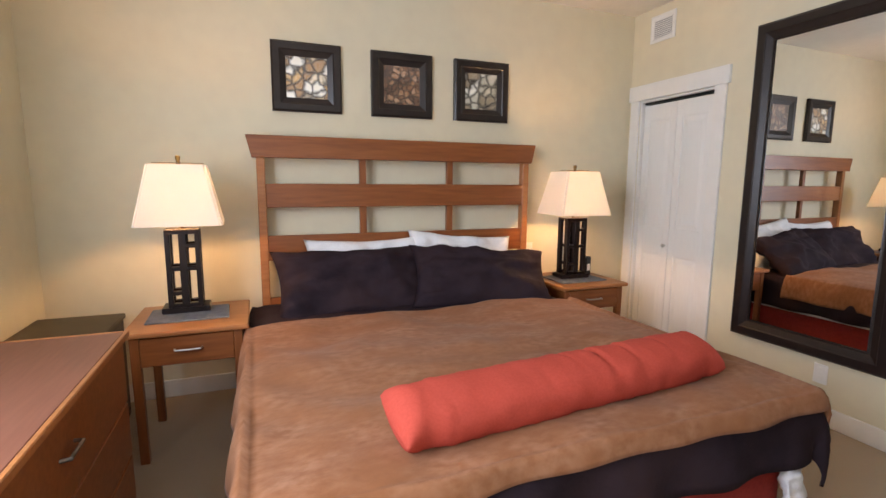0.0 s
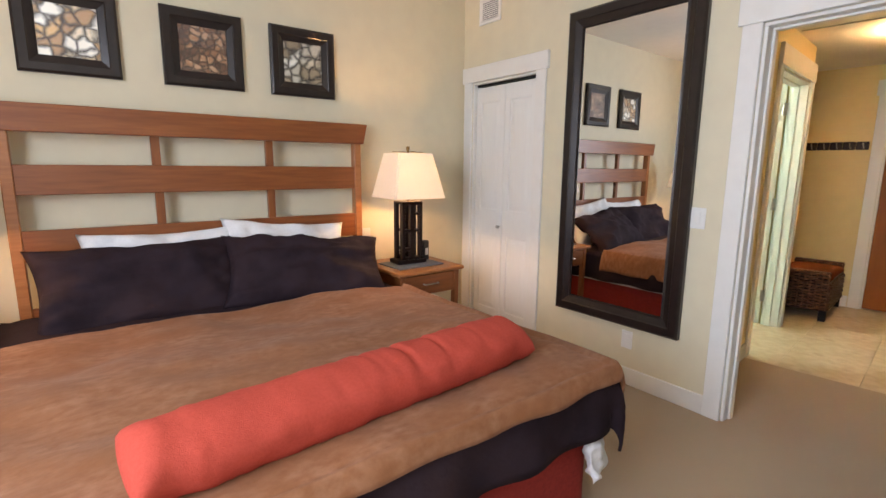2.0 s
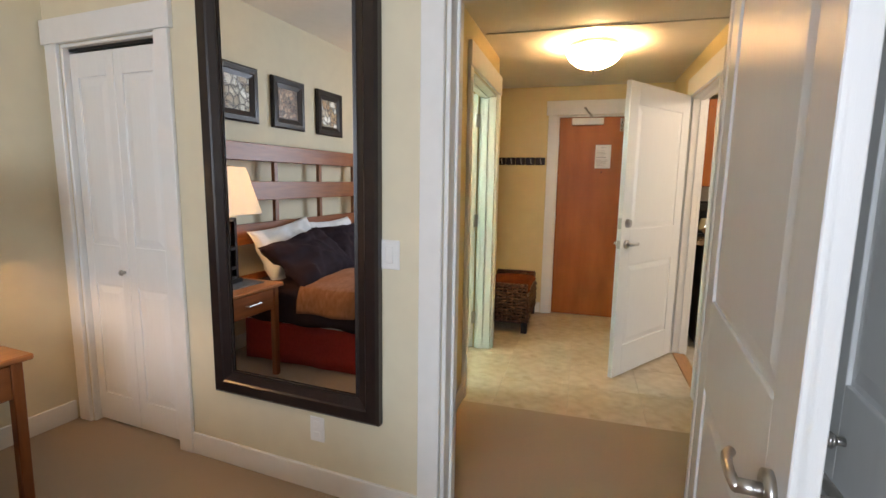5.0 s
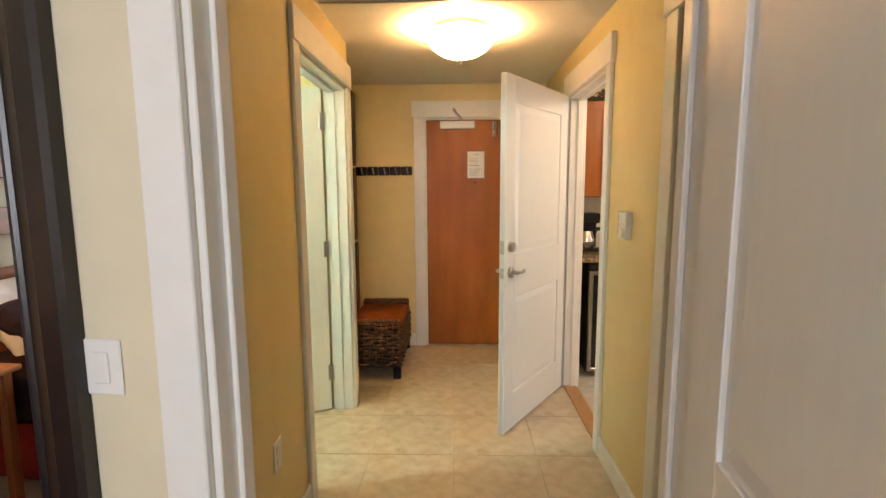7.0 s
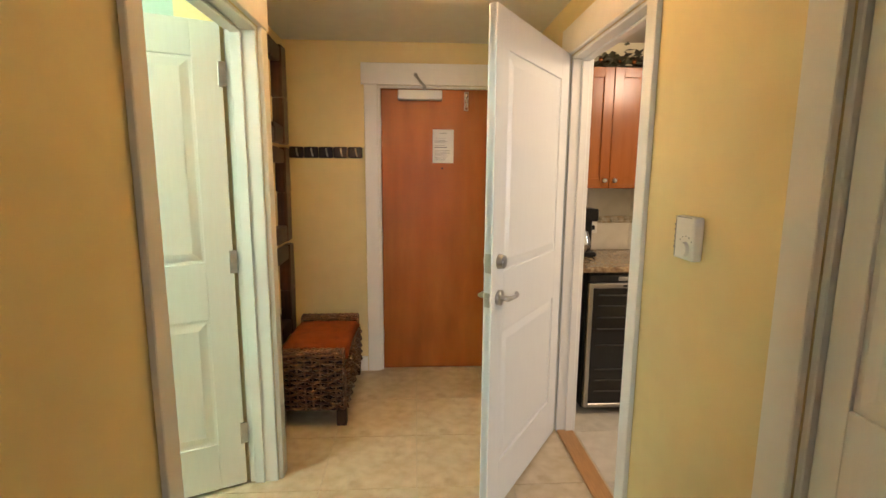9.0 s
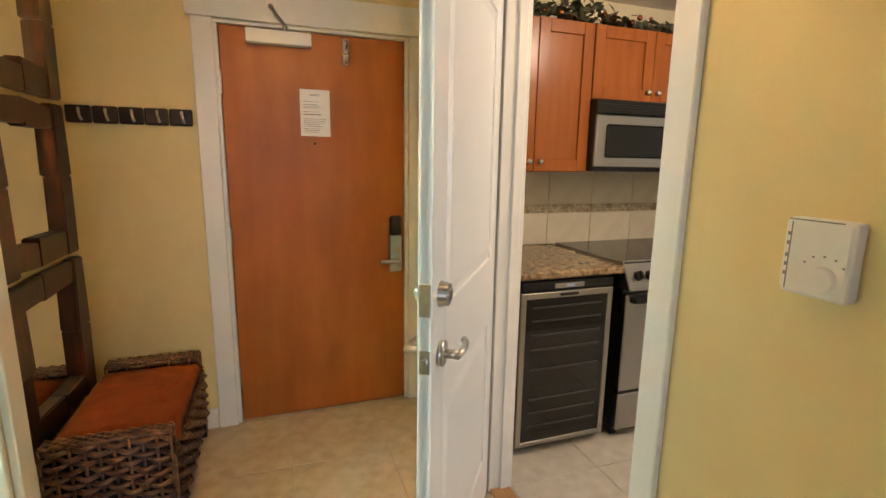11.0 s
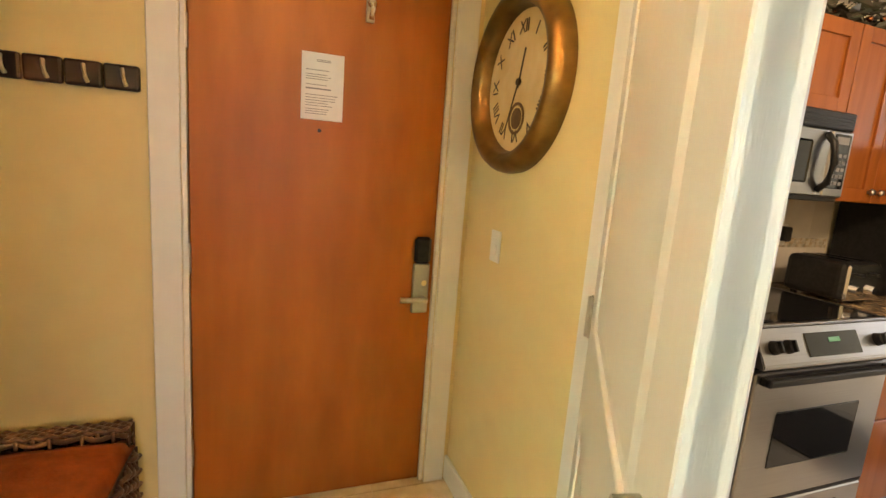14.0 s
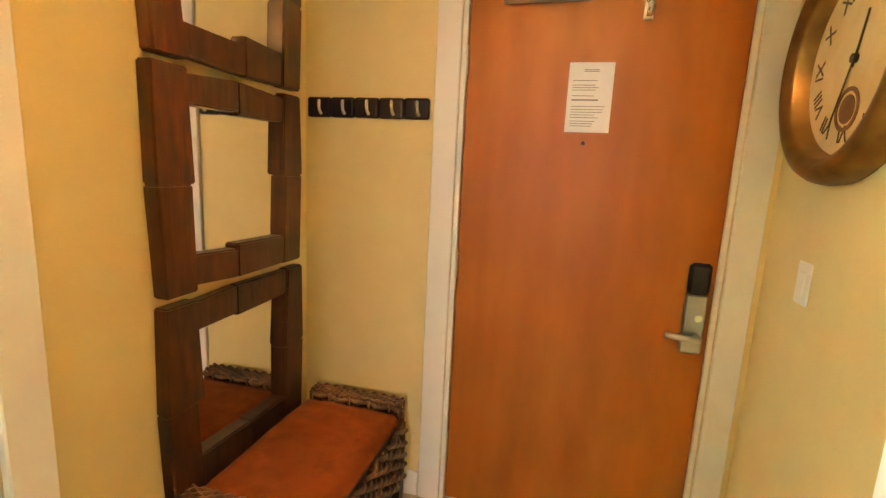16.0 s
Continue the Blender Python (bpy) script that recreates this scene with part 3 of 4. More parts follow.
bmesh.ops.bevel(bm, geom=bm.edges[:], offset=.004, segments=1, affect='EDGES')
finish("headboard_crown", bm, CHERRY, bed)
box("base", U0 + .05, U1 - .05, V0 + .06, V1, .02, .3, REDSKIRT, .01, bed)
box("mattress", U0 + .02, U1 - .02, V0 + .03, V1, .3, .57, WHITECLOTH, .05, bed, seg=3)


def skirt(name, mat, u0, u1, v0, v1, z0, z1, wave, parent, seed):
    """A gathered cloth hanging round both sides and the foot."""
    bm = bmesh.new()
    path = []
    step = .03
    for v in np.arange(v1, v0, -step):
        path.append((u0, v, -1, 0))
    for u in np.arange(u0, u1, step):
        path.append((u, v0, 0, -1))
    for v in np.arange(v0, v1, step):
        path.append((u1, v, 1, 0))
    rows = []
    for k in range(5):
        f = k / 4
        row = []
        for i, (u, v, nu, nv) in enumerate(path):
            a = wave * (1 - f) * (noise.noise(Vector((i * .22, seed, f * .4))) + .5 * math.sin(i * .55 + seed))
            row.append(bm.verts.new((u + nu * a, v + nv * a, z0 + (z1 - z0) * f)))
        rows.append(row)
    for a, b in zip(rows, rows[1:]):
        for i in range(len(a) - 1):
            bm.faces.new((a[i], a[i + 1], b[i + 1], b[i]))
    ob = finish(name, bm, mat, parent, smooth=True)
    so = ob.modifiers.new("thick", 'SOLIDIFY')
    so.thickness = .006
    return ob


skirt("bed_skirt", REDSKIRT, U0 + .03, U1 - .03, V0 + .04, V1, .015, .32, .012, bed, 1)


def drape(name, mat, u0, u1, v0, v1, top, hang_side, hang_foot, parent, seed, lift=.0, crease=.012, n=70, flat=.0):
    """A cover over the mattress: flat on top with creases, hanging over both sides and the foot."""
    bm = bmesh.new()
    us = np.linspace(u0 - hang_side, u1 + hang_side, n)
    vs = np.linspace(v0 - hang_foot, v1, n)
    r = .05
    grid = []
    for u in us:
        row = []
        for v in vs:
            du, dv = max(u0 - u, u - u1, 0), max(v0 - v, 0)
            side = -1 if u < u0 else 1
            cu, cv = min(max(u, u0), u1), max(v, v0)
            z = top
            c = crease * noise.noise(Vector((u * 2.2 + seed, v * 3.0, seed))) + crease * .5 * noise.noise(Vector((u * 6, v * 7 + seed, 2)))
            hang = math.hypot(du, dv) if (du and dv) else du + dv
            if hang:
                out = r * (1 - math.exp(-hang / r)) * .9
                fold = .020 * math.sin((v if du else u) * 17 + seed) * min(1, hang / .2) + .02 * noise.noise(Vector((u * 4, v * 4, seed)))
                if du and dv:
                    out += .05 * min(1, min(du, dv) / .2)
                x = cu + side * (out + fold) * (du / hang)
                y = cv - (out + fold) * (dv / hang)
                z = top - max(0, hang - r * .25) + c * .3
            else:
                x, y = u, v
                z = top + c
                m = min(u - u0, u1 - u, v - v0)
                z -= .02 * math.exp(-m / .03)
            row.append(bm.verts.new((x, y, z + lift)))
        grid.append(row)
    for i in range(n - 1):
        for j in range(n - 1):
            bm.faces.new((grid[i][j], grid[i + 1][j], grid[i + 1][j + 1], grid[i][j + 1]))
    ob = finish(name, bm, mat, parent, smooth=True)
    so = ob.modifiers.new("thick", 'SOLIDIFY')
    so.thickness = .012
    return ob


drape("duvet", DARKCLOTH, U0 - .02, U1 + .02, V0, V1 - .05, .600, .26, .24, bed, 3, crease=.004)
drape("blanket", SUEDE, U0 - .04, U1 + .04, V0 - .02, 1.46, .636, .20, .075, bed, 7, crease=.024, n=110)
# sheet corner under the cover at the foot
cushion("sheet_corner", .20, .17, .05, WHITECLOTH, bed, pose(U1 - .02, V0 - .005, .27, 78, 14, 24), 3, 14, puff=.03)

PIL = ((-2.415, 1.84, .735, 56, 0, 3, DARKCLOTH, 1), (-1.59, 1.72, .742, 43, 4, -10, DARKCLOTH, 5), (-2.30, 1.97, .765, 66, 0, 0, WHITECLOTH, 9), (-1.63, 1.95, .78, 64, 5, -3, WHITECLOTH, 13))
for u, v, z, rx, ry, rz, mt, sd in PIL:
    dark = mt is DARKCLOTH
    p = cushion("pillow", .96 if dark else .78, .50, .20 if dark else .15, mt, None, place(u, v, z, 0) @ pose(0, 0, 0, rx, ry, rz), sd, 30, puff=.05, ears=.05)
    tagged(p, "dark plum suede pillow leaning on the headboard" if dark else "white linen pillow behind the dark pillows", "pillow", "pillows on the bed")


def bolster(name, length, width, height, m):
    """A long stuffed cushion with pinched end seams, pointed corners and stitched tucks across its top."""
    bm = bmesh.new()
    n, k = 120, 28
    rings = []
    tucks = ((-.02, .010, .10, .9), (.16, .014, .20, .5), (.36, .014, .24, .7), (.42, .010, .12, 1.4), (.62, .012, .10, .6))
    for i in range(n + 1):
        f = i / n * 2 - 1
        near_end = max(0, 1 - (1 - abs(f)) / .11)
        thick = math.sqrt(max(.0, 1 - near_end ** 2.2)) * .97 + .03
        wide = 1 - .10 * math.sin(math.pi * min(1, (1 - abs(f)) / .2)) * (1 - near_end) + .06 * near_end ** 3
        row = []
        for j in range(k):
            a = 2 * math.pi * j / k
            ca, sa = math.cos(a), math.sin(a)
            y = width / 2 * wide * math.copysign(abs(ca) ** .8, ca)
            z = height / 2 * thick * math.copysign(abs(sa) ** .85, sa)
            w = 1 + .06 * noise.noise(Vector((f * 9, ca * 1.3, sa * 1.3))) + .03 * noise.noise(Vector((f * 26, ca * 3, sa * 3)))
            for c, wd, dp, ph in tucks:
                w -= dp * math.exp(-((f - c + .012 * math.sin(3 * a)) / wd) ** 2) * max(0, math.sin(a + ph)) ** 2
            bow = -.010 * near_end ** 2 * (1 - ca * ca)
            row.append(bm.verts.new((f * length / 2 + math.copysign(bow, f), y * w, max(z * w, -height * .40))))
        rings.append(row)
    for a, b in zip(rings, rings[1:]):
        for j in range(k):
            bm.faces.new((a[j], a[(j + 1) % k], b[(j + 1) % k], b[j]))
    bm.faces.new(rings[0])
    bm.faces.new(rings[-1])
    return finish(name, bm, REDCLOTH, None, m, smooth=True)


tagged(bolster("bolster_cushion", 1.29, .215, .155, place(-1.985, .195, .705) @ pose(0, 0, 0, 14, 0, 5)), "long coral red bolster cushion lying across the blanket", "cushion")


def nightstand(m):
    d = thing("nightstand", m, "cherry wood nightstand with one drawer and open base", "nightstand", "nightstands beside the bed")
    box("top", -.275, .275, -.27, .27, .635, .66, HONEY, .006, d)
    for x in (-.245, .205):
        for y in (-.245, .205):
            bm = bmesh.new()
            add_box(bm, x, x + .04, y, y + .04, 0, .635, .003)
            for v in bm.verts:
                if v.co.z < .1:
                    v.co.x += .008 if x < 0 else -.008
            finish("leg", bm, CHERRYV, d)
    for x in (-.235, .215):
        box("side_panel", x, x + .02, -.205, .205, .47, .635, CHERRY, .002, d)
    box("back_panel", -.205, .205, .215, .235, .47, .635, CHERRY, .002, d)
    box("drawer_front", -.203, .203, -.24, -.215, .485, .625, CHERRY, .003, d)
    bm = bmesh.new()
    add_tube(bm, [(-.06, -.24, .56), (-.055, -.262, .56), (.055, -.262, .56), (.06, -.24, .56)], .005)
    finish("handle", bm, NICKEL, d)
    return d


NSL, NSR = (-3.295, 1.68), (-.775, 1.84)
n1 = nightstand(place(*NSL))
copy_thing(n1, place(*NSR))


def table_lamp(m):
    d = thing("table_lamp", m, "lit table lamp with tapered cream shade and dark wooden grid base", "lamp", "bedside table lamps")
    box("foot", -.115, .115, -.07, .07, 0, .03, ESPRESSO, .004, d)
    rows = [(-.082, -.058, -.02, .02, .03, .44), (.058, .082, -.02, .02, .03, .44), (-.018, .018, -.02, .02, .03, .44), (-.082, .082, -.02, .02, .418, .44), (-.082, .082, -.02, .02, .03, .05),
            (-.06, .06, -.02, .02, .225, .247), (-.06, 0, -.02, .02, .095, .115), (0, .06, -.02, .02, .345, .365)]
    o = [(a, b, c - .045, e - .045, f, g) for a, b, c, e, f, g in rows]
    o2 = [(a, b, c + .045, e + .045, f, g) for a, b, c, e, f, g in rows]
    boxes("grid_base", o + o2 + [(-.082, .082, -.06, .06, .428, .443)], ESPRESSO, .002, d)
    cyl("stem", (0, 0, .44), (0, 0, .80), .009, BRONZE, d)
    cyl("finial", (0, 0, .80), (0, 0, .822), .012, BRONZE, d)
    bm = bmesh.new()
    lo, hi = [], []
    for i in range(4):
        a = math.pi / 4 + i * math.pi / 2
        lo.append(bm.verts.new((.285 * math.cos(a), .265 * math.sin(a), .468)))
        hi.append(bm.verts.new((.188 * math.cos(a), .175 * math.sin(a), .775)))
    for i in range(4):
        bm.faces.new((lo[i], lo[(i + 1) % 4], hi[(i + 1) % 4], hi[i]))
    bmesh.ops.bevel(bm, geom=[e for e in bm.edges if abs(e.verts[0].co.z - e.verts[1].co.z) > .1], offset=.012, segments=3, affect='EDGES')
    sh = finish("shade", bm, SHADE, d)
    so = sh.modifiers.new("thick", 'SOLIDIFY')
    so.thickness = .002
    bm = bmesh.new()
    add_tube(bm, [(-.12, 0, .785), (.12, 0, .785)], .002, 6)
    add_tube(bm, [(0, -.1, .785), (0, .1, .785)], .002, 6)
    finish("spider", bm, BRONZE, d)
    return d


def slate_mat(u, v, rz):
    bm = bmesh.new()
    add_box(bm, -.19, .19, -.14, .14, 0, .008, .003)
    for q in bm.verts:
        q.co.x += .004 * noise.noise(Vector((q.co.x * 30, q.co.y * 30, 1)))
    return tagged(finish("slate_mat", bm, SLATE, None, place(u, v, .66, rz)), "grey slate mat under the table lamp", "mat", "slate mats")


slate_mat(-3.31, 1.70, 2)
slate_mat(-.79, 1.82, 2)
l1 = table_lamp(place(-3.33, 1.78, .668, 2))
copy_thing(l1, place(-.79, 1.86, .668, -4))
clk = thing("alarm_clock", place(-.635, 1.89, .66, 20), "small black clock radio on the nightstand", "clock")
box("body", -.036, .036, -.028, .028, 0, .15, BLACKP, .008, clk)
box("face", -.018, .018, -.031, -.027, .045, .095, PAPERM, .001, clk)

# dresser
dr = thing("dresser", place(-4.10, -.40), "cherry wood dresser with honey edge and nickel handles", "dresser")
DL, DD, DH = 1.44, .64, .78
box("top", 0, DD + .0, 0, DL, DH - .022, DH, REDWOOD, .002, dr)
boxes("top_edge", [(DD, DD + .016, -.01, DL + .016, DH - .024, DH + .001), (0, DD, DL, DL + .016, DH - .024, DH + .001)], HONEY, .003, dr)
box("body", .01, DD - .02, .01, DL - .01, .06, DH - .022, CHERRYV, .003, dr)
box("plinth", .03, DD - .05, .03, DL - .03, 0, .06, ESPRESSO, 0, dr)
for z0, z1 in ((.508, .750), (.290, .500), (.07, .282)):
    box("drawer_front", DD - .02, DD, .02, DL - .02, z0, z1, CHERRY, .003, dr)
    for yc in (.26, .80):
        zc = z0 + (z1 - z0) * .56
        bm = bmesh.new()
        add_tube(bm, [(DD, yc - .055, zc), (DD + .024, yc - .05, zc), (DD + .024, yc + .05, zc), (DD, yc + .055, zc)], .006)
        finish("handle", bm, DULLMETAL, dr)
db = thing("storage_chest", place(-4.10, 1.07), "low dark chest standing between dresser and wall", "chest")
box("body", 0, .40, 0, 1.0, .04, .575, ESPRESSO, .004, db)
box("lid", -.005, .41, -.01, 1.01, .575, .605, material("dark_olive_paint", (.06, .045, .02), .5, grain=(.045, .033, .015), grain_size=12), .005, db)
for x in (0, .35):
    for y in (0, .95):
        box("foot", x, x + .05, y, y + .05, 0, .04, ESPRESSO, .002, db)


def bevelled_frame(name, w, h, fw, depth, mat, parent, inner=.3):
    """A moulded frame round the opening, in the plane x, z, its back at y = 0 and its front towards -y."""
    bm = bmesh.new()
    prof = [(0, 0), (0, -depth * .75), (.012, -depth), (fw * .55, -depth * .95), (fw * .62, -depth * .8), (fw, -depth * .45), (fw, 0)]
    rings = []
    for o, y in prof:
        rings.append([bm.verts.new((sx * (w / 2 - o), y, sz * (h / 2 - o))) for sx, sz in ((-1, -1), (1, -1), (1, 1), (-1, 1))])
    for a, b in zip(rings, rings[1:]):
        for i in range(4):
            bm.faces.new((a[i], a[(i + 1) % 4], b[(i + 1) % 4], b[i]))
    return finish(name, bm, mat, parent)


PICS = ((-2.62, 2.02, SHELLS, "shells"), (-1.985, 2.02, CONES, "pine cones"), (-1.38, 2.022, PEBBLES, "pebbles"))
for u, z, mt, what in PICS:
    pc = thing("framed_picture", place(u, 2.238, z), "black framed square photo of %s on the wall" % what, "picture", "pictures over the bed")
    bevelled_frame("frame", .435, .43, .088, .035, BLACKFRAME, pc)
    box("photo", -.128, .128, -.012, -.006, -.128, .128, mt, 0, pc)
    gp = box("pane", -.127, .127, -.0145, -.013, -.127, .127, GLASS, 0, pc)
    gp.visible_shadow = False

wm = thing("wall_mirror", EASTW @ pose(-.69, -.008, 1.358, 0, 0, .8), "tall wall mirror in a wide black-brown frame", "mirror")
bevelled_frame("frame", .87, 1.945, .10, .04, BLACKFRAME, wm)
bevelled_frame("bead", .675, 1.75, .014, .026, BLACKFRAME, wm)
box("mirror_glass", -.33, .33, -.016, -.010, -.868, .868, MIRROR, 0, wm)

vt = thing("air_vent", EASTW @ pose(-1.93, -.001, 2.555), "white louvred air vent high on the wall", "vent")
bevelled_frame("frame", .24, .20, .035, .012, TRIM, vt)
box("back", -.09, .09, -.003, 0, -.07, .07, INK, 0, vt)
for i in range(9):
    box("slat", -.085, .085, -.010, -.008, -.062 + i * .0145, -.054 + i * .0145, TRIM, 0, vt)


def wall_plate(name, m, label, kind, w=.075, h=.115):
    p = thing(name, m, label, "switch" if kind != "outlet" else "outlet")
    box("plate", -w / 2, w / 2, -.006, 0, -h / 2, h / 2, WHITEPL, .003, p)
    if kind == "outlet":
        for z in (-.025, .025):
            box("socket", -.017, .017, -.009, -.006, z - .014, z + .014, WHITEPL, .002, p)
    else:
        box("rocker", -.017, .017, -.011, -.005, -.033, .033, WHITEPL, .003, p)
    return p


wall_plate("light_switch", EASTW @ pose(-.22, 0, 1.09), "white double light switch plate", "switch", .085)
wall_plate("wall_outlet", EASTW @ pose(-.58, 0, .29), "white wall outlet under the mirror", "outlet")
wall_plate("wall_outlet", BED @ pose(-.93, 2.24, .83), "white wall outlet beside the headboard", "outlet")
wall_plate("wall_outlet", NORTHH @ pose(4.87, 0, .45), "white wall outlet low on the hall wall", "outlet")
wall_plate("light_switch", NORTHH @ pose(4.472, 0, 1.155), "white light switch in the hall", "switch", .09)
wall_plate("light_switch", SOUTHH @ pose(-7.175, 0, 1.12), "white light switch beside the clock", "switch")

# ---- hall ----
hl = thing("ceiling_lamp", pose(6.0, 2.49, 2.32), "lit frosted glass dome ceiling lamp with finial", "lamp")
bm = bmesh.new()
add_lathe(bm, [(.19 * math.cos(a), -.035 - .13 * math.sin(a)) for a in np.linspace(0, math.pi / 2 - .05, 14)], 40)
dm = finish("dome", bm, DOME, hl, smooth=True)
cyl("pan", (0, 0, 0), (0, 0, -.02), .15, NICKEL, hl, n=32)
bm = bmesh.new()
add_ball(bm, (0, 0, -.172), .011)
add_cyl(bm, (0, 0, -.175), (0, 0, -.20), .005)
finish("finial", bm, NICKEL, hl)

# coat rack: five tilted dark blocks with steel hooks
rk = thing("coat_rack", ENTRYW @ pose(-3.40, -.001, 1.585), "dark wooden coat rack with five folding hooks", "coat rack")
for i in range(5):
    w = .5 / 5
    box("rack_block", i * w, (i + 1) * w - .003, -.024, 0, -.038, .038, ESPRESSO, .008, rk, seg=2)
    bm = bmesh.new()
    x = i * w + w * .52
    add_tube(bm, [(x, -.024, .026), (x + .002, -.031, .01), (x + .006, -.034, -.012), (x + .010, -.026, -.026)], .006, 6)
    finish("hook", bm, NICKEL, rk)


# three mirrors framed in rough dark timbers
def rustic_mirror(m, w, h, seed, tilt):
    d = thing("rustic_mirror", m, "square mirror framed with rough dark timber offcuts", "mirror", "stacked rustic mirrors")
    rnd = random.Random(seed)
    f = .125
    segs = []
    for s in (-1, 1):
        mid = rnd.uniform(-.05, .05) * h
        for a, b, k in ((-h / 2, mid, 0), (mid, h / 2, 1)):
            o = rnd.uniform(0, .02)
            segs.append([(s * (w / 2 - o * (k == 0)), a), (s * (w / 2 - f - .018 * (k == 1) * rnd.random()), a), (s * (w / 2 - f + .028 * rnd.random()), b), (s * (w / 2 - o * (k == 1)), b)])
    for s in (-1, 1):
        mid = rnd.uniform(-.06, .06) * w
        for a, b, k in ((-w / 2 + .02, mid, 0), (mid, w / 2 - .02, 1)):
            o = rnd.uniform(0, .025)
            g = rnd.uniform(.95, 1.1) * f * .78
            segs.append([(a, s * (h / 2 - o * (k == 0))), (b, s * (h / 2 - o * (k == 1))), (b, s * (h / 2 - g)), (a, s * (h / 2 - g - .02 * rnd.random()))])
    for i, q in enumerate(segs):
        bm = bmesh.new()
        t = .035 + .008 * rnd.random() + (.006 if i < 4 else 0)
        a = [bm.verts.new((x, 0, z)) for x, z in q]
        b = [bm.verts.new((x, -t, z)) for x, z in q]
        bm.faces.new(a)
        bm.faces.new(b)
        for j in range(4):
            bm.faces.new((a[j], a[(j + 1) % 4], b[(j + 1) % 4], b[j]))
        bmesh.ops.bevel(bm, geom=bm.edges[:], offset=.005, segments=2, affect='EDGES')
        finish("timber", bm, DARKWOOD, d)
    box("mirror_glass", -w / 2 + .09, w / 2 - .09, -.010, -.004, -h / 2 + .08, h / 2 - .08, MIRROR, 0, d)
    return d


for k, z in enumerate((.668, 1.303, 1.932)):
    rustic_mirror(pose(7.02, 3.418, z), .675, .61, 11 + k, 0)


# woven bench
def weave(bm, o, a, n, la, lz, rows, stakes, amp=.011, r=.009):
    """Strands running along a, over and under upright stakes, stacked in rows; n is the outward normal."""
    o, a, n = Vector(o), Vector(a), Vector(n)
    for i in range(stakes + 1):
        p = o + a * (la * i / stakes)
        add_tube(bm, [p, p + Vector((0, 0, lz))], .006, 5)
    for k in range(rows):
        z = lz * (k + .5) / rows
        pts = []
        m = stakes * 4
        for i in range(m + 1):
            ph = math.pi * i / 4 + (math.pi if k % 2 else 0)
            pts.append(o + a * (la * i / m) + n * (amp * math.cos(ph)) + Vector((0, 0, z + .004 * math.sin(ph * .5 + k))))
        add_tube(bm, pts, min(r, lz / rows * .56), 6)


bn = thing("woven_bench", pose(6.65, 2.93, 0), "low woven rattan bench with rust suede cushion", "bench")
BL, BD = .78, .43
box("frame", .02, BL - .02, .02, BD - .02, .09, .37, ESPRESSO, .004, bn)
for x in (.01, BL - .065):
    for y in (.01, BD - .065):
        boxes("leg", [(x, x + .055, y, y + .055, 0, .10)], ESPRESSO, .004, bn)
bm = bmesh.new()
weave(bm, (.012, .02, .10), (0, 1, 0), (-1, 0, 0), BD - .04, .34, 13, 9)
weave(bm, (.07, .02, .36), (0, 1, 0), (1, 0, 0), BD - .04, .08, 3, 9)
weave(bm, (BL - .012, .02, .10), (0, 1, 0), (1, 0, 0), BD - .04, .34, 13, 9)
weave(bm, (BL - .07, .02, .36), (0, 1, 0), (-1, 0, 0), BD - .04, .08, 3, 9)
weave(bm, (.02, .012, .10), (1, 0, 0), (0, -1, 0), BL - .04, .25, 10, 16)
for x0 in (.012, BL - .07):
    for i in range(5):
        add_tube(bm, [(x0 + .006 + i * .012, .02 + (BD - .04) * j / 36, .443 + .005 * math.cos(math.pi * j / 2 + (math.pi if i % 2 else 0))) for j in range(37)], .0075, 6)
tagged(finish("weave", bm, WOVEN, bn, smooth=True), kind="stuff")
for x in (.018, BL - .066):
    box("end_block", x, x + .048, .025, BD - .025, .12, .437, ESPRESSO, .004, bn)
cushion("seat_cushion", BL - .13, BD - .0, .11, RUST, bn, pose(BL / 2, BD / 2, .385), 4, 18, .16, .006)

# clock
ck = thing("wall_clock", pose(7.09, 1.746, 1.677, 90, 0, 180), "round wall clock with bronze rim and roman numerals", "clock")
bm = bmesh.new()
add_lathe(bm, [(.292, 0), (.296, .022), (.291, .048), (.279, .066), (.264, .072), (.248, .069), (.240, .060), (.235, .058), (.228, .048), (.222, .012)], 64)
finish("rim", bm, BRONZE, ck, smooth=True)
cyl("dial", (0, 0, .004), (0, 0, .014), .226, DIAL, ck, n=48)
bm = bmesh.new()
add_lathe(bm, [(.052, .0145), (.052, .0165), (.042, .0165), (.042, .0145)], 32, Matrix.Translation((0, -.115, 0)))
add_cyl(bm, (0, -.115, .0142), (0, -.115, .0155), .034, n=24)
finish("seconds_dial", bm, material("small_dial_brown", (.16, .07, .02), .5, grain=(.10, .04, .012), grain_size=30), ck)


def roman(k):
    return ("XII", "I", "II", "III", "IIII", "V", "VI", "VII", "VIII", "IX", "X", "XI")[k]


for k in range(12):
    c = bpy.data.curves.new("numeral", 'FONT')
    c.body, c.align_x, c.align_y, c.size, c.extrude, c.space_character = roman(k), 'CENTER', 'CENTER', .058, .0006, .9
    t = new("numeral", c)
    dg = bpy.context.evaluated_depsgraph_get()
    me = bpy.data.meshes.new_from_object(t.evaluated_get(dg))
    bpy.data.objects.remove(t)
    me.materials.clear()
    me.materials.append(NUMERAL)
    nu = new("numeral", me)
    nu.parent = ck
    a = -2 * math.pi * k / 12
    nu.matrix_local = pose(-.170 * math.sin(a), .170 * math.cos(a), .0152, 0, 0, math.degrees(a))
boxes("hour_hand", [(-.004, .004, -.02, .105, .017, .0185)], NUMERAL, 0, ck, pose(0, 0, 0, 0, 0, -14))
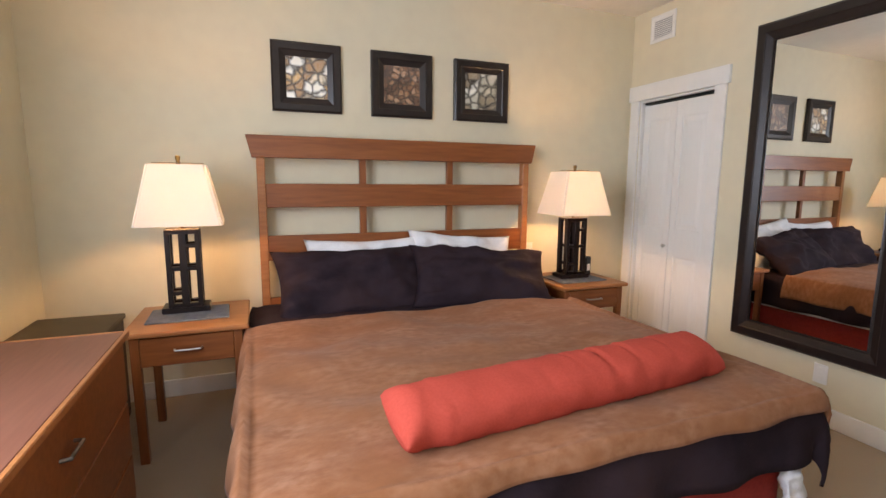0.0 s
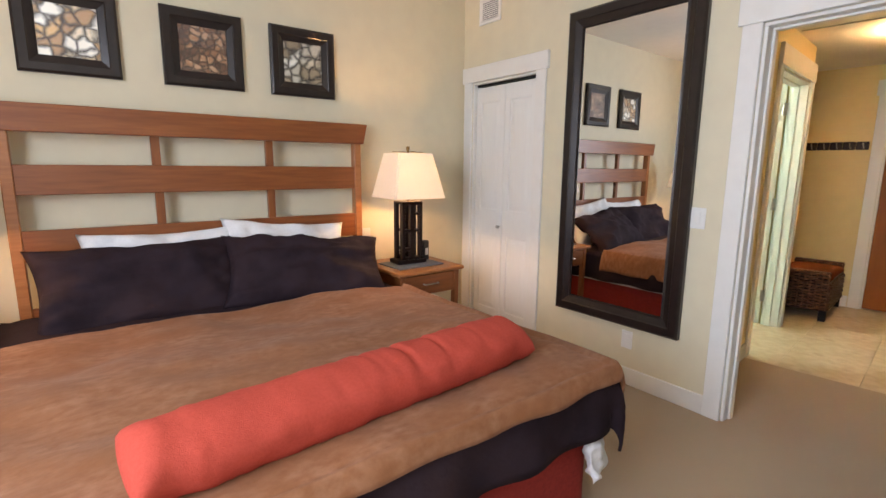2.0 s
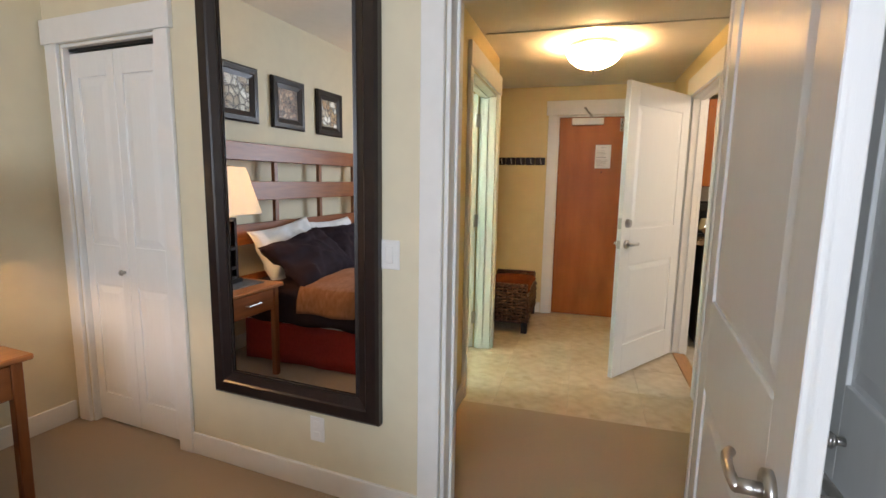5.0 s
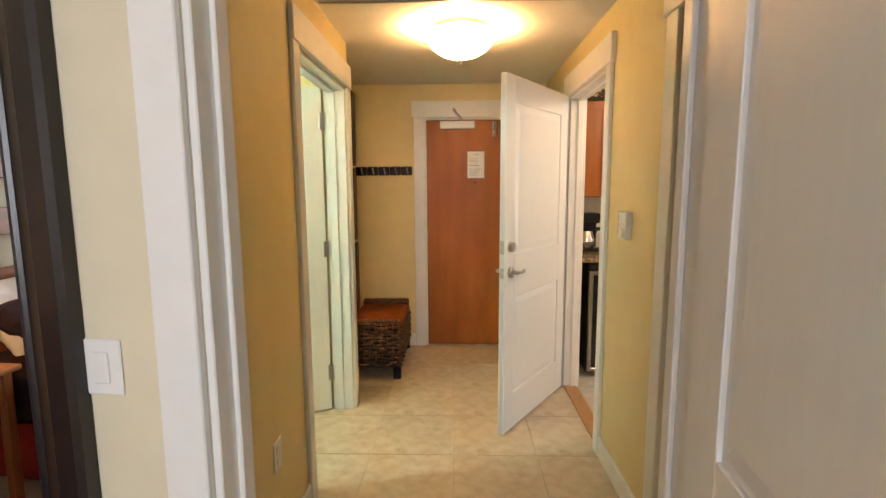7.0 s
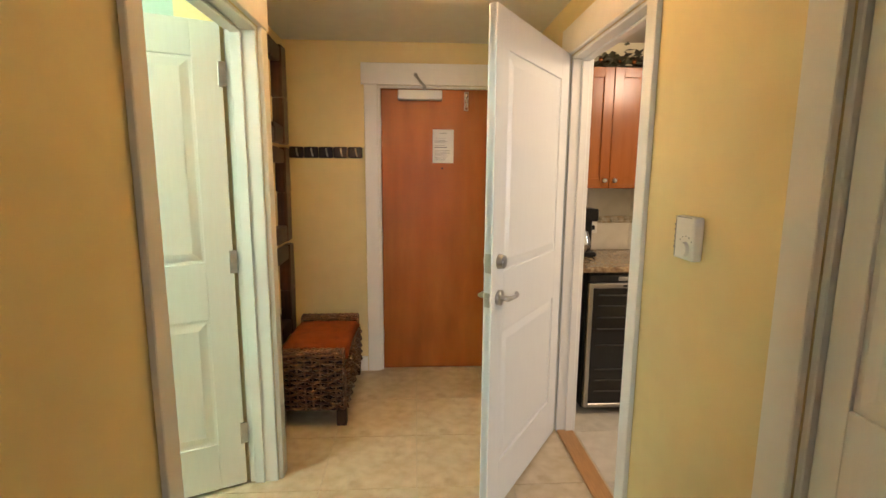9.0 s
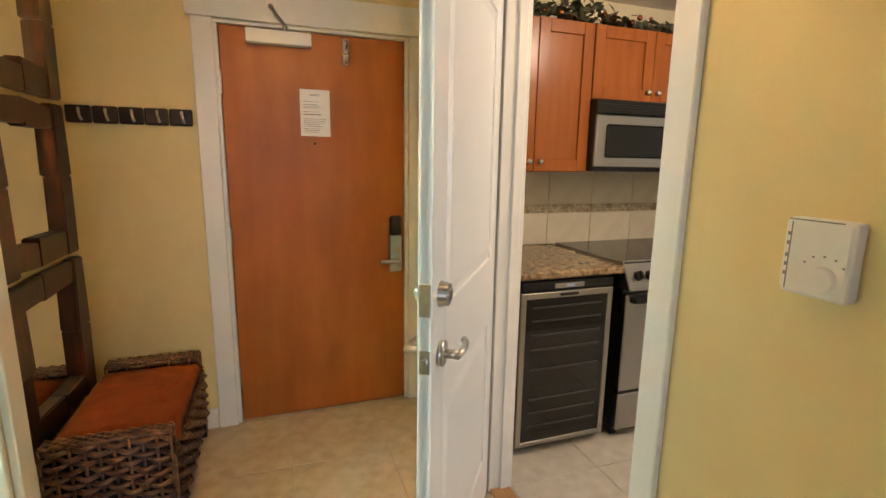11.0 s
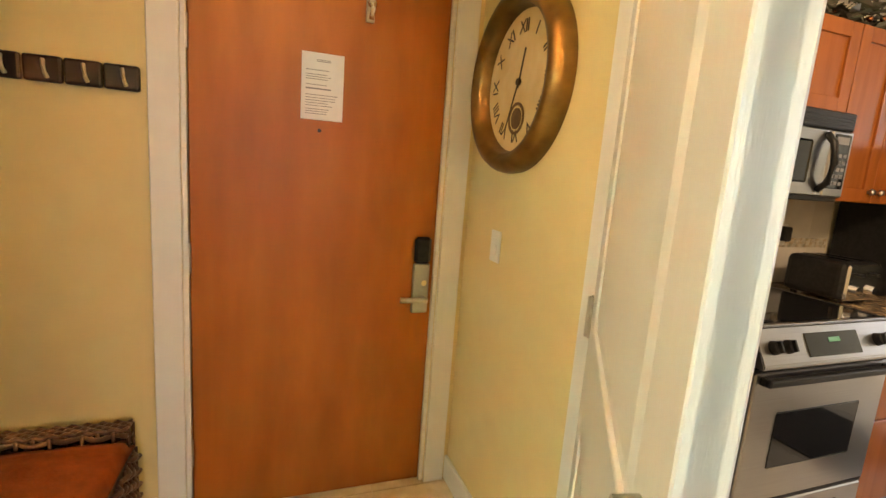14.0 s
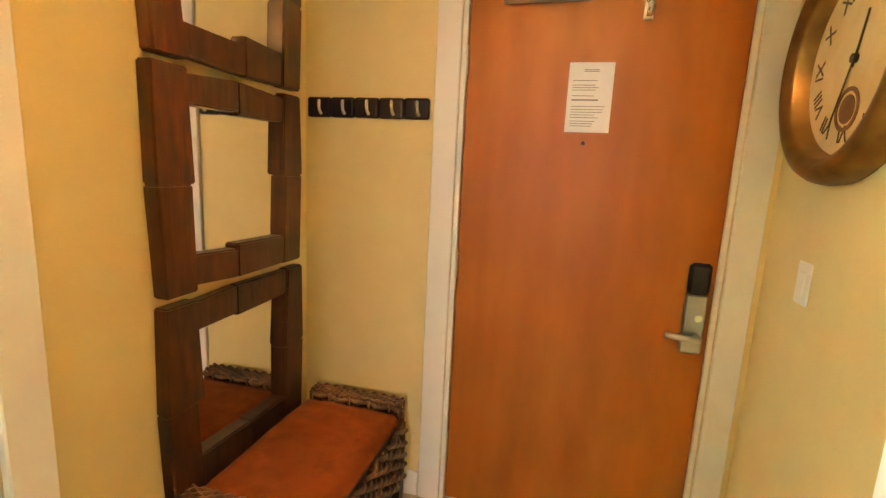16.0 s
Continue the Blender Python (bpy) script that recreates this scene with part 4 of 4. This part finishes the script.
boxes("minute_hand", [(-.003, .003, -.03, .16, .019, .0205)], NUMERAL, 0, ck, pose(0, 0, 0, 0, 0, 157))
cyl("hub", (0, 0, .014), (0, 0, .024), .011, NUMERAL, ck)

th = thing("thermostat", SOUTHH @ pose(-5.365, 0, 1.268), "white plastic wall thermostat with round dial", "thermostat")
box("body", -.053, .046, -.03, 0, -.062, .062, WHITEPL, .006, th, seg=2)
box("side_grip", -.059, -.053, -.024, -.004, -.055, .055, WHITEPL, .002, th)
cyl("dial", (.010, -.030, -.03), (.010, -.040, -.03), .021, WHITEPL, th, .019, 28)
tagged(boxes("marks", [(-.050, -.046, -.0312, -.030, z - .003, z + .003) for z in (.035, .02, -.0, -.015, -.03)] + [(x, x + .003, -.0312, -.030, z, z + .003) for x, z in ((-.02, -.008), (-.008, .002), (.008, .005), (.024, .002), (.036, -.008))], INK, 0, th), kind="stuff")
boxes("seam", [(-.05, .03, -.0308, -.0298, .058, .060), (-.046, -.044, -.0308, -.0298, -.055, .055)], INK, 0, th)

# ---- kitchen ----
KX = 7.36


def shaker(bm_frame, bm_panel, x, y0, y1, z0, z1, t=.02, s=.06):
    """A framed cabinet door facing -x, its front at x."""
    for r in ((y0, y0 + s, z0, z1), (y1 - s, y1, z0, z1), (y0 + s, y1 - s, z0, z0 + s), (y0 + s, y1 - s, z1 - s, z1)):
        add_box(bm_frame, x, x + t, *r, .0015)
    add_box(bm_panel, x + .011, x + t, y0 + s - .002, y1 - s + .002, z0 + s - .002, z1 - s + .002)


def knob_x(parent, x, y, z, r=.014):
    bm = bmesh.new()
    add_cyl(bm, (x, y, z), (x - .014, y, z), r * .45)
    add_cyl(bm, (x - .012, y, z), (x - .026, y, z), r, r * .8)
    return finish("knob", bm, NICKEL, parent, smooth=True)


def upper_cabinet(y0, y1, z0, z1, knobs, front=7.03):
    d = thing("wall_cabinet", pose(0, 0, 0), "cherry stained shaker wall cabinet with nickel knobs", "cabinet", "kitchen wall cabinets")
    box("body", front + .021, KX, y0 + .001, y1 - .001, z0, z1, CABWOOD, .002, d)
    mid = (y0 + y1) / 2
    for a, b in ((y0 + .003, mid - .002), (mid + .002, y1 - .003)):
        f, p = bmesh.new(), bmesh.new()
        shaker(f, p, front, a, b, z0 + .003, z1 - .003)
        dd = finish("door", f, CABWOOD, d)
        finish("panel", p, CABWOOD, d)
    for s in (-1, 1):
        knob_x(d, front, mid + s * .032, z0 + .05)
    return d


upper_cabinet(1.005, 1.64, 1.36, 2.095, 1)
upper_cabinet(.245, 1.003, 1.73, 2.095, 1)
upper_cabinet(-.335, .243, 1.37, 2.095, 1)
upper_cabinet(-1.09, -.337, 1.73, 2.095, 1)

mw = thing("microwave", pose(0, 0, 0), "stainless steel over-range microwave with black vent", "microwave")
MX = 6.975
box("body", MX + .02, KX, .25, 1.0, 1.365, 1.728, BLACKP, .004, mw)
box("vent", MX + .004, MX + .03, .25, 1.0, 1.655, 1.728, BLACKP, .006, mw)
for i in range(4):
    box("louvre", MX + .0, MX + .006, .27, .98, 1.665 + i * .013, 1.671 + i * .013, BLACKP, 0, mw)
box("door", MX, MX + .022, .385, .998, 1.385, 1.653, STEEL, .006, mw)
box("window", MX - .003, MX + .002, .50, .94, 1.435, 1.605, BLACKG, .008, mw)
box("control_panel", MX, MX + .022, .252, .382, 1.385, 1.653, STEEL, .006, mw)
box("keypad", MX - .002, MX + .002, .268, .368, 1.42, 1.64, BLACKG, .003, mw)
boxes("buttons", [(MX - .003, MX - .001, .28 + j * .028, .30 + j * .028, 1.435 + i * .028, 1.45 + i * .028) for i in range(5) for j in range(3)], INK, 0, mw)
box("display", MX - .003, MX - .001, .28, .355, 1.60, 1.63, INK, 0, mw)
bm = bmesh.new()
add_tube(bm, [(MX, .42, 1.41), (MX - .03, .415, 1.44), (MX - .042, .41, 1.52), (MX - .03, .415, 1.60), (MX, .42, 1.635)], .014, 10)
finish("handle", bm, BLACKP, mw, smooth=True)

# counters
for y0, y1 in ((.975, 1.64), (-.345, .205)):
    ct = structure(box("countertop", 6.70, KX, y0, y1, .885, .92, GRANITE, .008), "polished brown granite countertop", "countertop")
wc = thing("wine_cooler", pose(0, 0, 0), "black wine cooler with steel framed glass door", "wine cooler")
W0, W1 = 1.03, 1.53
box("body", 6.76, KX - .05, W0, W1, .03, .875, BLACKP, .004, wc)
boxes("control_strip", [(6.715, 6.76, W0, W1, .825, .872)], BLACKP, .006, wc)
boxes("badge", [(6.711, 6.716, 1.20, 1.36, .837, .860)], STEEL, .004, wc)
boxes("lights", [(6.709, 6.712, 1.255, 1.30, .842, .855)], material("pale_blue_light", (.35, .55, .9), .3), 0, wc)
boxes("door_frame", [(6.715, 6.745, W0, W0 + .028, .05, .82), (6.715, 6.745, W1 - .028, W1, .05, .82), (6.715, 6.745, W0 + .028, W1 - .028, .05, .075), (6.715, 6.745, W0 + .028, W1 - .028, .79, .82)], STEEL, .003, wc)
box("glass", 6.72, 6.724, W0 + .026, W1 - .026, .073, .792, BLACKG, 0, wc)
boxes("shelf_rails", [(6.716, 6.721, W0 + .06, W1 - .06, z, z + .008) for z in (.15, .22, .29, .44, .54, .61, .68, .745)], material("dim_steel", (.07, .07, .07), .45, .6), 0, wc)
boxes("grip", [(6.706, 6.716, 1.23, 1.33, .80, .812)], BLACKP, .003, wc)

rg = thing("range", pose(0, 0, 0), "stainless steel slide-in range with black glass cooktop", "range")
R0, R1, RX = .212, .967, 6.70
box("body", RX + .03, KX - .02, R0 + .01, R1 - .01, .04, .905, BLACKP, .003, rg)
box("cooktop", RX + .03, KX - .03, R0, R1, .905, .932, BLACKG, .004, rg)
for y0 in (R0 - .006, R1):
    box("cooktop_trim", RX + .03, KX - .03, y0, y0 + .006, .91, .934, STEEL, .001, rg)
bm = bmesh.new()
q = [(RX - .03, .80), (RX - .03, .815), (RX + .035, .935), (RX + .06, .935), (RX + .06, .80)]
a = [bm.verts.new((x, R0 - .005, z)) for x, z in q]
b = [bm.verts.new((x, R1 + .005, z)) for x, z in q]
bm.faces.new(a)
bm.faces.new(b)
for i in range(5):
    bm.faces.new((a[i], a[(i + 1) % 5], b[(i + 1) % 5], b[i]))
bmesh.ops.bevel(bm, geom=bm.edges[:], offset=.004, segments=2, affect='EDGES')
finish("control_panel", bm, STEEL, rg)
TILTP = pose(RX - .002, 0, .868, 0, 28.4, 0)
box("display", -.003, .002, .45, .74, -.042, .042, BLACKG, .002, rg, TILTP)
box("clock_digits", -.0045, -.0025, .56, .62, .005, .022, material("green_digits", (.1, .35, .2), .4), 0, rg, TILTP)
for y in (.275, .345, .835, .905):
    bm = bmesh.new()
    add_cyl(bm, (0, y, 0), (-.022, y, 0), .025, .021, 20)
    add_box(bm, -.034, -.020, y - .005, y + .005, -.02, .02, .002)
    finish("control_knob", bm, BLACKP, rg, TILTP)
box("oven_door", RX, RX + .035, R0 + .008, R1 - .008, .265, .775, STEEL, .006, rg)
box("oven_window", RX - .002, RX + .002, .36, .82, .40, .62, BLACKG, .004, rg)
box("oven_handle_bar", RX - .038, RX - .012, R0 + .03, R1 - .03, .735, .765, BLACKP, .008, rg, seg=2)
for y0 in (R0 + .03, R1 - .06):
    box("handle_end", RX - .02, RX + .005, y0, y0 + .03, .735, .765, BLACKP, .004, rg)
box("gap_trim", RX + .004, RX + .035, R0 + .008, R1 - .008, .25, .265, BLACKP, 0, rg)
box("drawer", RX, RX + .035, R0 + .008, R1 - .008, .05, .25, STEEL, .006, rg)
box("drawer_pull", RX - .003, RX + .003, .36, .82, .165, .20, BLACKP, .006, rg)
boxes("feet", [(RX + .05, RX + .09, R0 + .02, R0 + .06, 0, .045), (RX + .05, RX + .09, R1 - .06, R1 - .02, 0, .045), (7.2, 7.24, R0 + .02, R0 + .06, 0, .045), (7.2, 7.24, R1 - .06, R1 - .02, 0, .045)], BLACKP, 0, rg)

bc = thing("drawer_cabinet", pose(0, 0, 0), "cherry stained base cabinet with three drawers", "cabinet")
box("body", 6.74, KX, -.335, .2, .1, .885, CABWOOD, .002, bc)
box("toe_kick", 6.80, KX, -.335, .2, 0, .1, BLACKP, 0, bc)
for z0, z1 in ((.745, .875), (.50, .738), (.11, .493)):
    box("drawer_front", 6.72, 6.741, -.328, .194, z0, z1, CABWOOD, .004, bc)
    bm = bmesh.new()
    add_tube(bm, [(6.72, -.105, (z0 + z1) / 2 + .02), (6.70, -.10, (z0 + z1) / 2 + .02), (6.70, -.03, (z0 + z1) / 2 + .02), (6.72, -.025, (z0 + z1) / 2 + .02)], .008)
    finish("handle", bm, CHROME, bc)

fg = thing("refrigerator", pose(0, 0, 0), "tall refrigerator with black sides and steel doors", "refrigerator")
F0, F1 = -1.10, -.36
box("body", 6.66, KX - .02, F0, F1, .02, 1.66, BLACKP, .006, fg)
box("freezer_door", 6.59, 6.655, F0, F1, 1.145, 1.66, STEEL, .012, fg, seg=2)
box("lower_door", 6.59, 6.655, F0, F1, .06, 1.135, STEEL, .012, fg, seg=2)
box("hinge_cover", 6.60, 6.72, F0 + .02, F0 + .12, 1.66, 1.685, BLACKP, .004, fg)
for z0, z1 in ((1.18, 1.52), (.66, 1.11)):
    bm = bmesh.new()
    add_tube(bm, [(6.59, F1 - .06, z0), (6.55, F1 - .065, z0 + .04), (6.54, F1 - .07, (z0 + z1) / 2), (6.55, F1 - .065, z1 - .04), (6.59, F1 - .06, z1)], .013, 8)
    finish("handle", bm, BLACKP, fg, smooth=True)

kt = thing("kettle", pose(6.86, -.62, 1.66), "shiny steel kettle on the refrigerator", "kettle")
bm = bmesh.new()
add_lathe(bm, [(.001, 0), (.085, 0), (.095, .02), (.09, .06), (.06, .10), (.03, .118), (.001, .122)], 28)
finish("pot", bm, CHROME, kt, smooth=True)
bm = bmesh.new()
add_tube(bm, [(0, .07, .085), (0, .085, .15), (0, .05, .20), (0, -.05, .20), (0, -.085, .15), (0, -.07, .085)], .008)
add_ball(bm, (0, 0, .13), .013)
finish("handle", bm, CHROME, kt, smooth=True)
bm = bmesh.new()
add_tube(bm, [(-.02, .075, .05), (-.025, .11, .08), (-.03, .13, .11)], .013)
finish("spout", bm, CHROME, kt, smooth=True)

ts = thing("toaster", pose(7.02, .02, .92, 0, 0, 0), "black and chrome two-slot toaster on the counter", "toaster")
box("body", -.06, .20, -.13, .13, .012, .19, BLACKP, .03, ts, seg=3)
box("end_panel", -.072, -.055, -.115, .115, .015, .18, CHROME, .01, ts)
boxes("slots", [(-.02, .17, -.07, -.04, .186, .192), (-.02, .17, .03, .06, .186, .192)], BLACKG, 0, ts)
for y in (-.06, .055):
    cyl("dial", (-.07, y, .065), (-.09, y, .065), .022, CHROME, ts)
    box("lever", -.095, -.07, y - .015, y + .015, .13, .142, BLACKP, .003, ts)
boxes("feet", [(-.04, -.02, -.1, -.08, 0, .012), (.15, .17, -.1, -.08, 0, .012), (-.04, -.02, .08, .1, 0, .012), (.15, .17, .08, .1, 0, .012)], BLACKP, 0, ts)
tp = thing("plug_adapter", pose(KX - .012, .03, 1.175), "black plug in the backsplash socket", "plug")
box("socket_plate", -.006, .004, -.035, .035, -.055, .055, WHITEPL, .002, tp)
box("plug", -.045, -.006, -.022, .022, -.03, .045, BLACKP, .006, tp)
op = thing("wall_outlet", pose(KX - .012, 1.30, 1.10), "white outlet with a black cord above the counter", "outlet")
box("plate", -.006, .004, -.04, .04, -.06, .06, WHITEPL, .002, op)
bm = bmesh.new()
add_box(bm, -.03, -.006, -.015, .015, -.035, -.005, .003)
add_tube(bm, [(-.03, 0, -.02), (-.06, .02, -.03), (-.07, .06, -.10), (-.06, .10, -.16)], .004, 6)
finish("cord", bm, BLACKP, op)
cm = thing("coffee_maker", pose(7.12, 1.46, .92), "black coffee maker with a glass jug", "coffee maker")
boxes("body", [(-.08, .09, -.09, .09, 0, .03), (.02, .09, -.09, .09, .03, .30), (-.08, .09, -.09, .09, .23, .31)], BLACKP, .008, cm)
bm = bmesh.new()
add_lathe(bm, [(.001, .032), (.055, .032), (.06, .09), (.045, .15), (.04, .165)], 20, Matrix.Translation((-.03, 0, 0)))
finish("jug", bm, CHROME, cm, smooth=True)

# garland on the cabinets
rnd = random.Random(6)
gl = thing("garland", pose(0, 0, 2.095), "dark leaf garland with copper baubles along the cabinet tops", "garland")
bm = bmesh.new()
for i in range(900):
    y = rnd.uniform(-1.08, 1.62)
    x = 7.10 + rnd.gauss(0, .035)
    zc = max(.012, abs(rnd.gauss(.02, .032)) * (1 + .6 * math.sin(y * 7)))
    m = Matrix.Translation((x, y, zc)) @ Euler((rnd.uniform(-1, 1), rnd.uniform(-1, 1), rnd.uniform(0, 6.3))).to_matrix().to_4x4()
    s = rnd.uniform(.022, .045)
    v = [bm.verts.new(m @ Vector(p)) for p in ((0, -s, 0), (s * .55, -s * .1, .006), (0, s, 0), (-s * .55, -s * .1, .006))]
    bm.faces.new((v[0], v[1], v[2]))
    bm.faces.new((v[0], v[2], v[3]))
tagged(finish("leaves", bm, LEAF, gl), kind="stuff")
bm = bmesh.new()
for i in range(34):
    add_ball(bm, (7.075 + rnd.gauss(0, .02), -1.05 + i * .08 + rnd.uniform(-.02, .02), rnd.uniform(.025, .075)), rnd.uniform(.010, .016), 10)
tagged(finish("baubles", bm, BERRY, gl, smooth=True), kind="stuff")
cyl("vine", (7.10, -1.08, .012), (7.10, 1.62, .012), .008, LEAF, gl)
mt = tagged(box("floor_mat", 5.75, 6.46, -.95, -.22, -.0035, .009, MATBLACK, .003), "black kitchen floor mat", "mat")

# ---- pieces ----
bs = structure(box("backsplash", KX - .009, KX - .001, -.345, 1.64, .92, 1.365, PALEGROUT, 0), "cream tiled kitchen backsplash with a mosaic strip", "backsplash")


def tile_mesh(name, sx, sy, sz, mat, bevel=.002):
    bm = bmesh.new()
    add_box(bm, -sx / 2, sx / 2, -sy / 2, sy / 2, -sz / 2, sz / 2, bevel)
    me = bpy.data.meshes.new(name)
    bm.to_mesh(me)
    bm.free()
    me.materials.append(mat)
    return me


for z0, z1 in ((.922, 1.108), (1.162, 1.362)):
    me = tile_mesh("backsplash_tile", .006, .301, z1 - z0 - .003, BSPLASH, .0012)
    for i in range(6):
        o = new("tile", me)
        o.parent = bs
        o.location = (KX - .0118, 1.485 - i * .304, (z0 + z1) / 2)
bm = bmesh.new()
for r in range(3):
    for i in range(58):
        w = .034
        y = 1.635 - i * w - (r % 2) * .017
        if y - .032 > -.34:
            add_box(bm, KX - .0148 - .001 * rnd.random(), KX - .009, y - .031, y, 1.112 + r * .0165, 1.112 + r * .0165 + .0145)
tagged(finish("mosaic", bm, MOSAIC, bs), kind="stuff")

T = .45
hall_me = tile_mesh("floor_tile", T - .004, T - .004, .02, TILE, .0015)
kit_me = tile_mesh("kitchen_floor_tile", T - .004, T - .004, .02, KTILE, .0015)
for i in range(6):
    for j in range(4):
        o = new("tile", hall_me)
        o.parent = floor_tiles
        o.location = (5.19 + T * (i + .5), 1.745 + T * (j + .5) - .11 + .0, -.0108)
for i in range(6):
    for j in range(8):
        o = new("tile", kit_me)
        o.parent = floor_tiles
        o.location = (5.19 + T * (i + .5), 1.634 - T * (j + .5), -.0108)
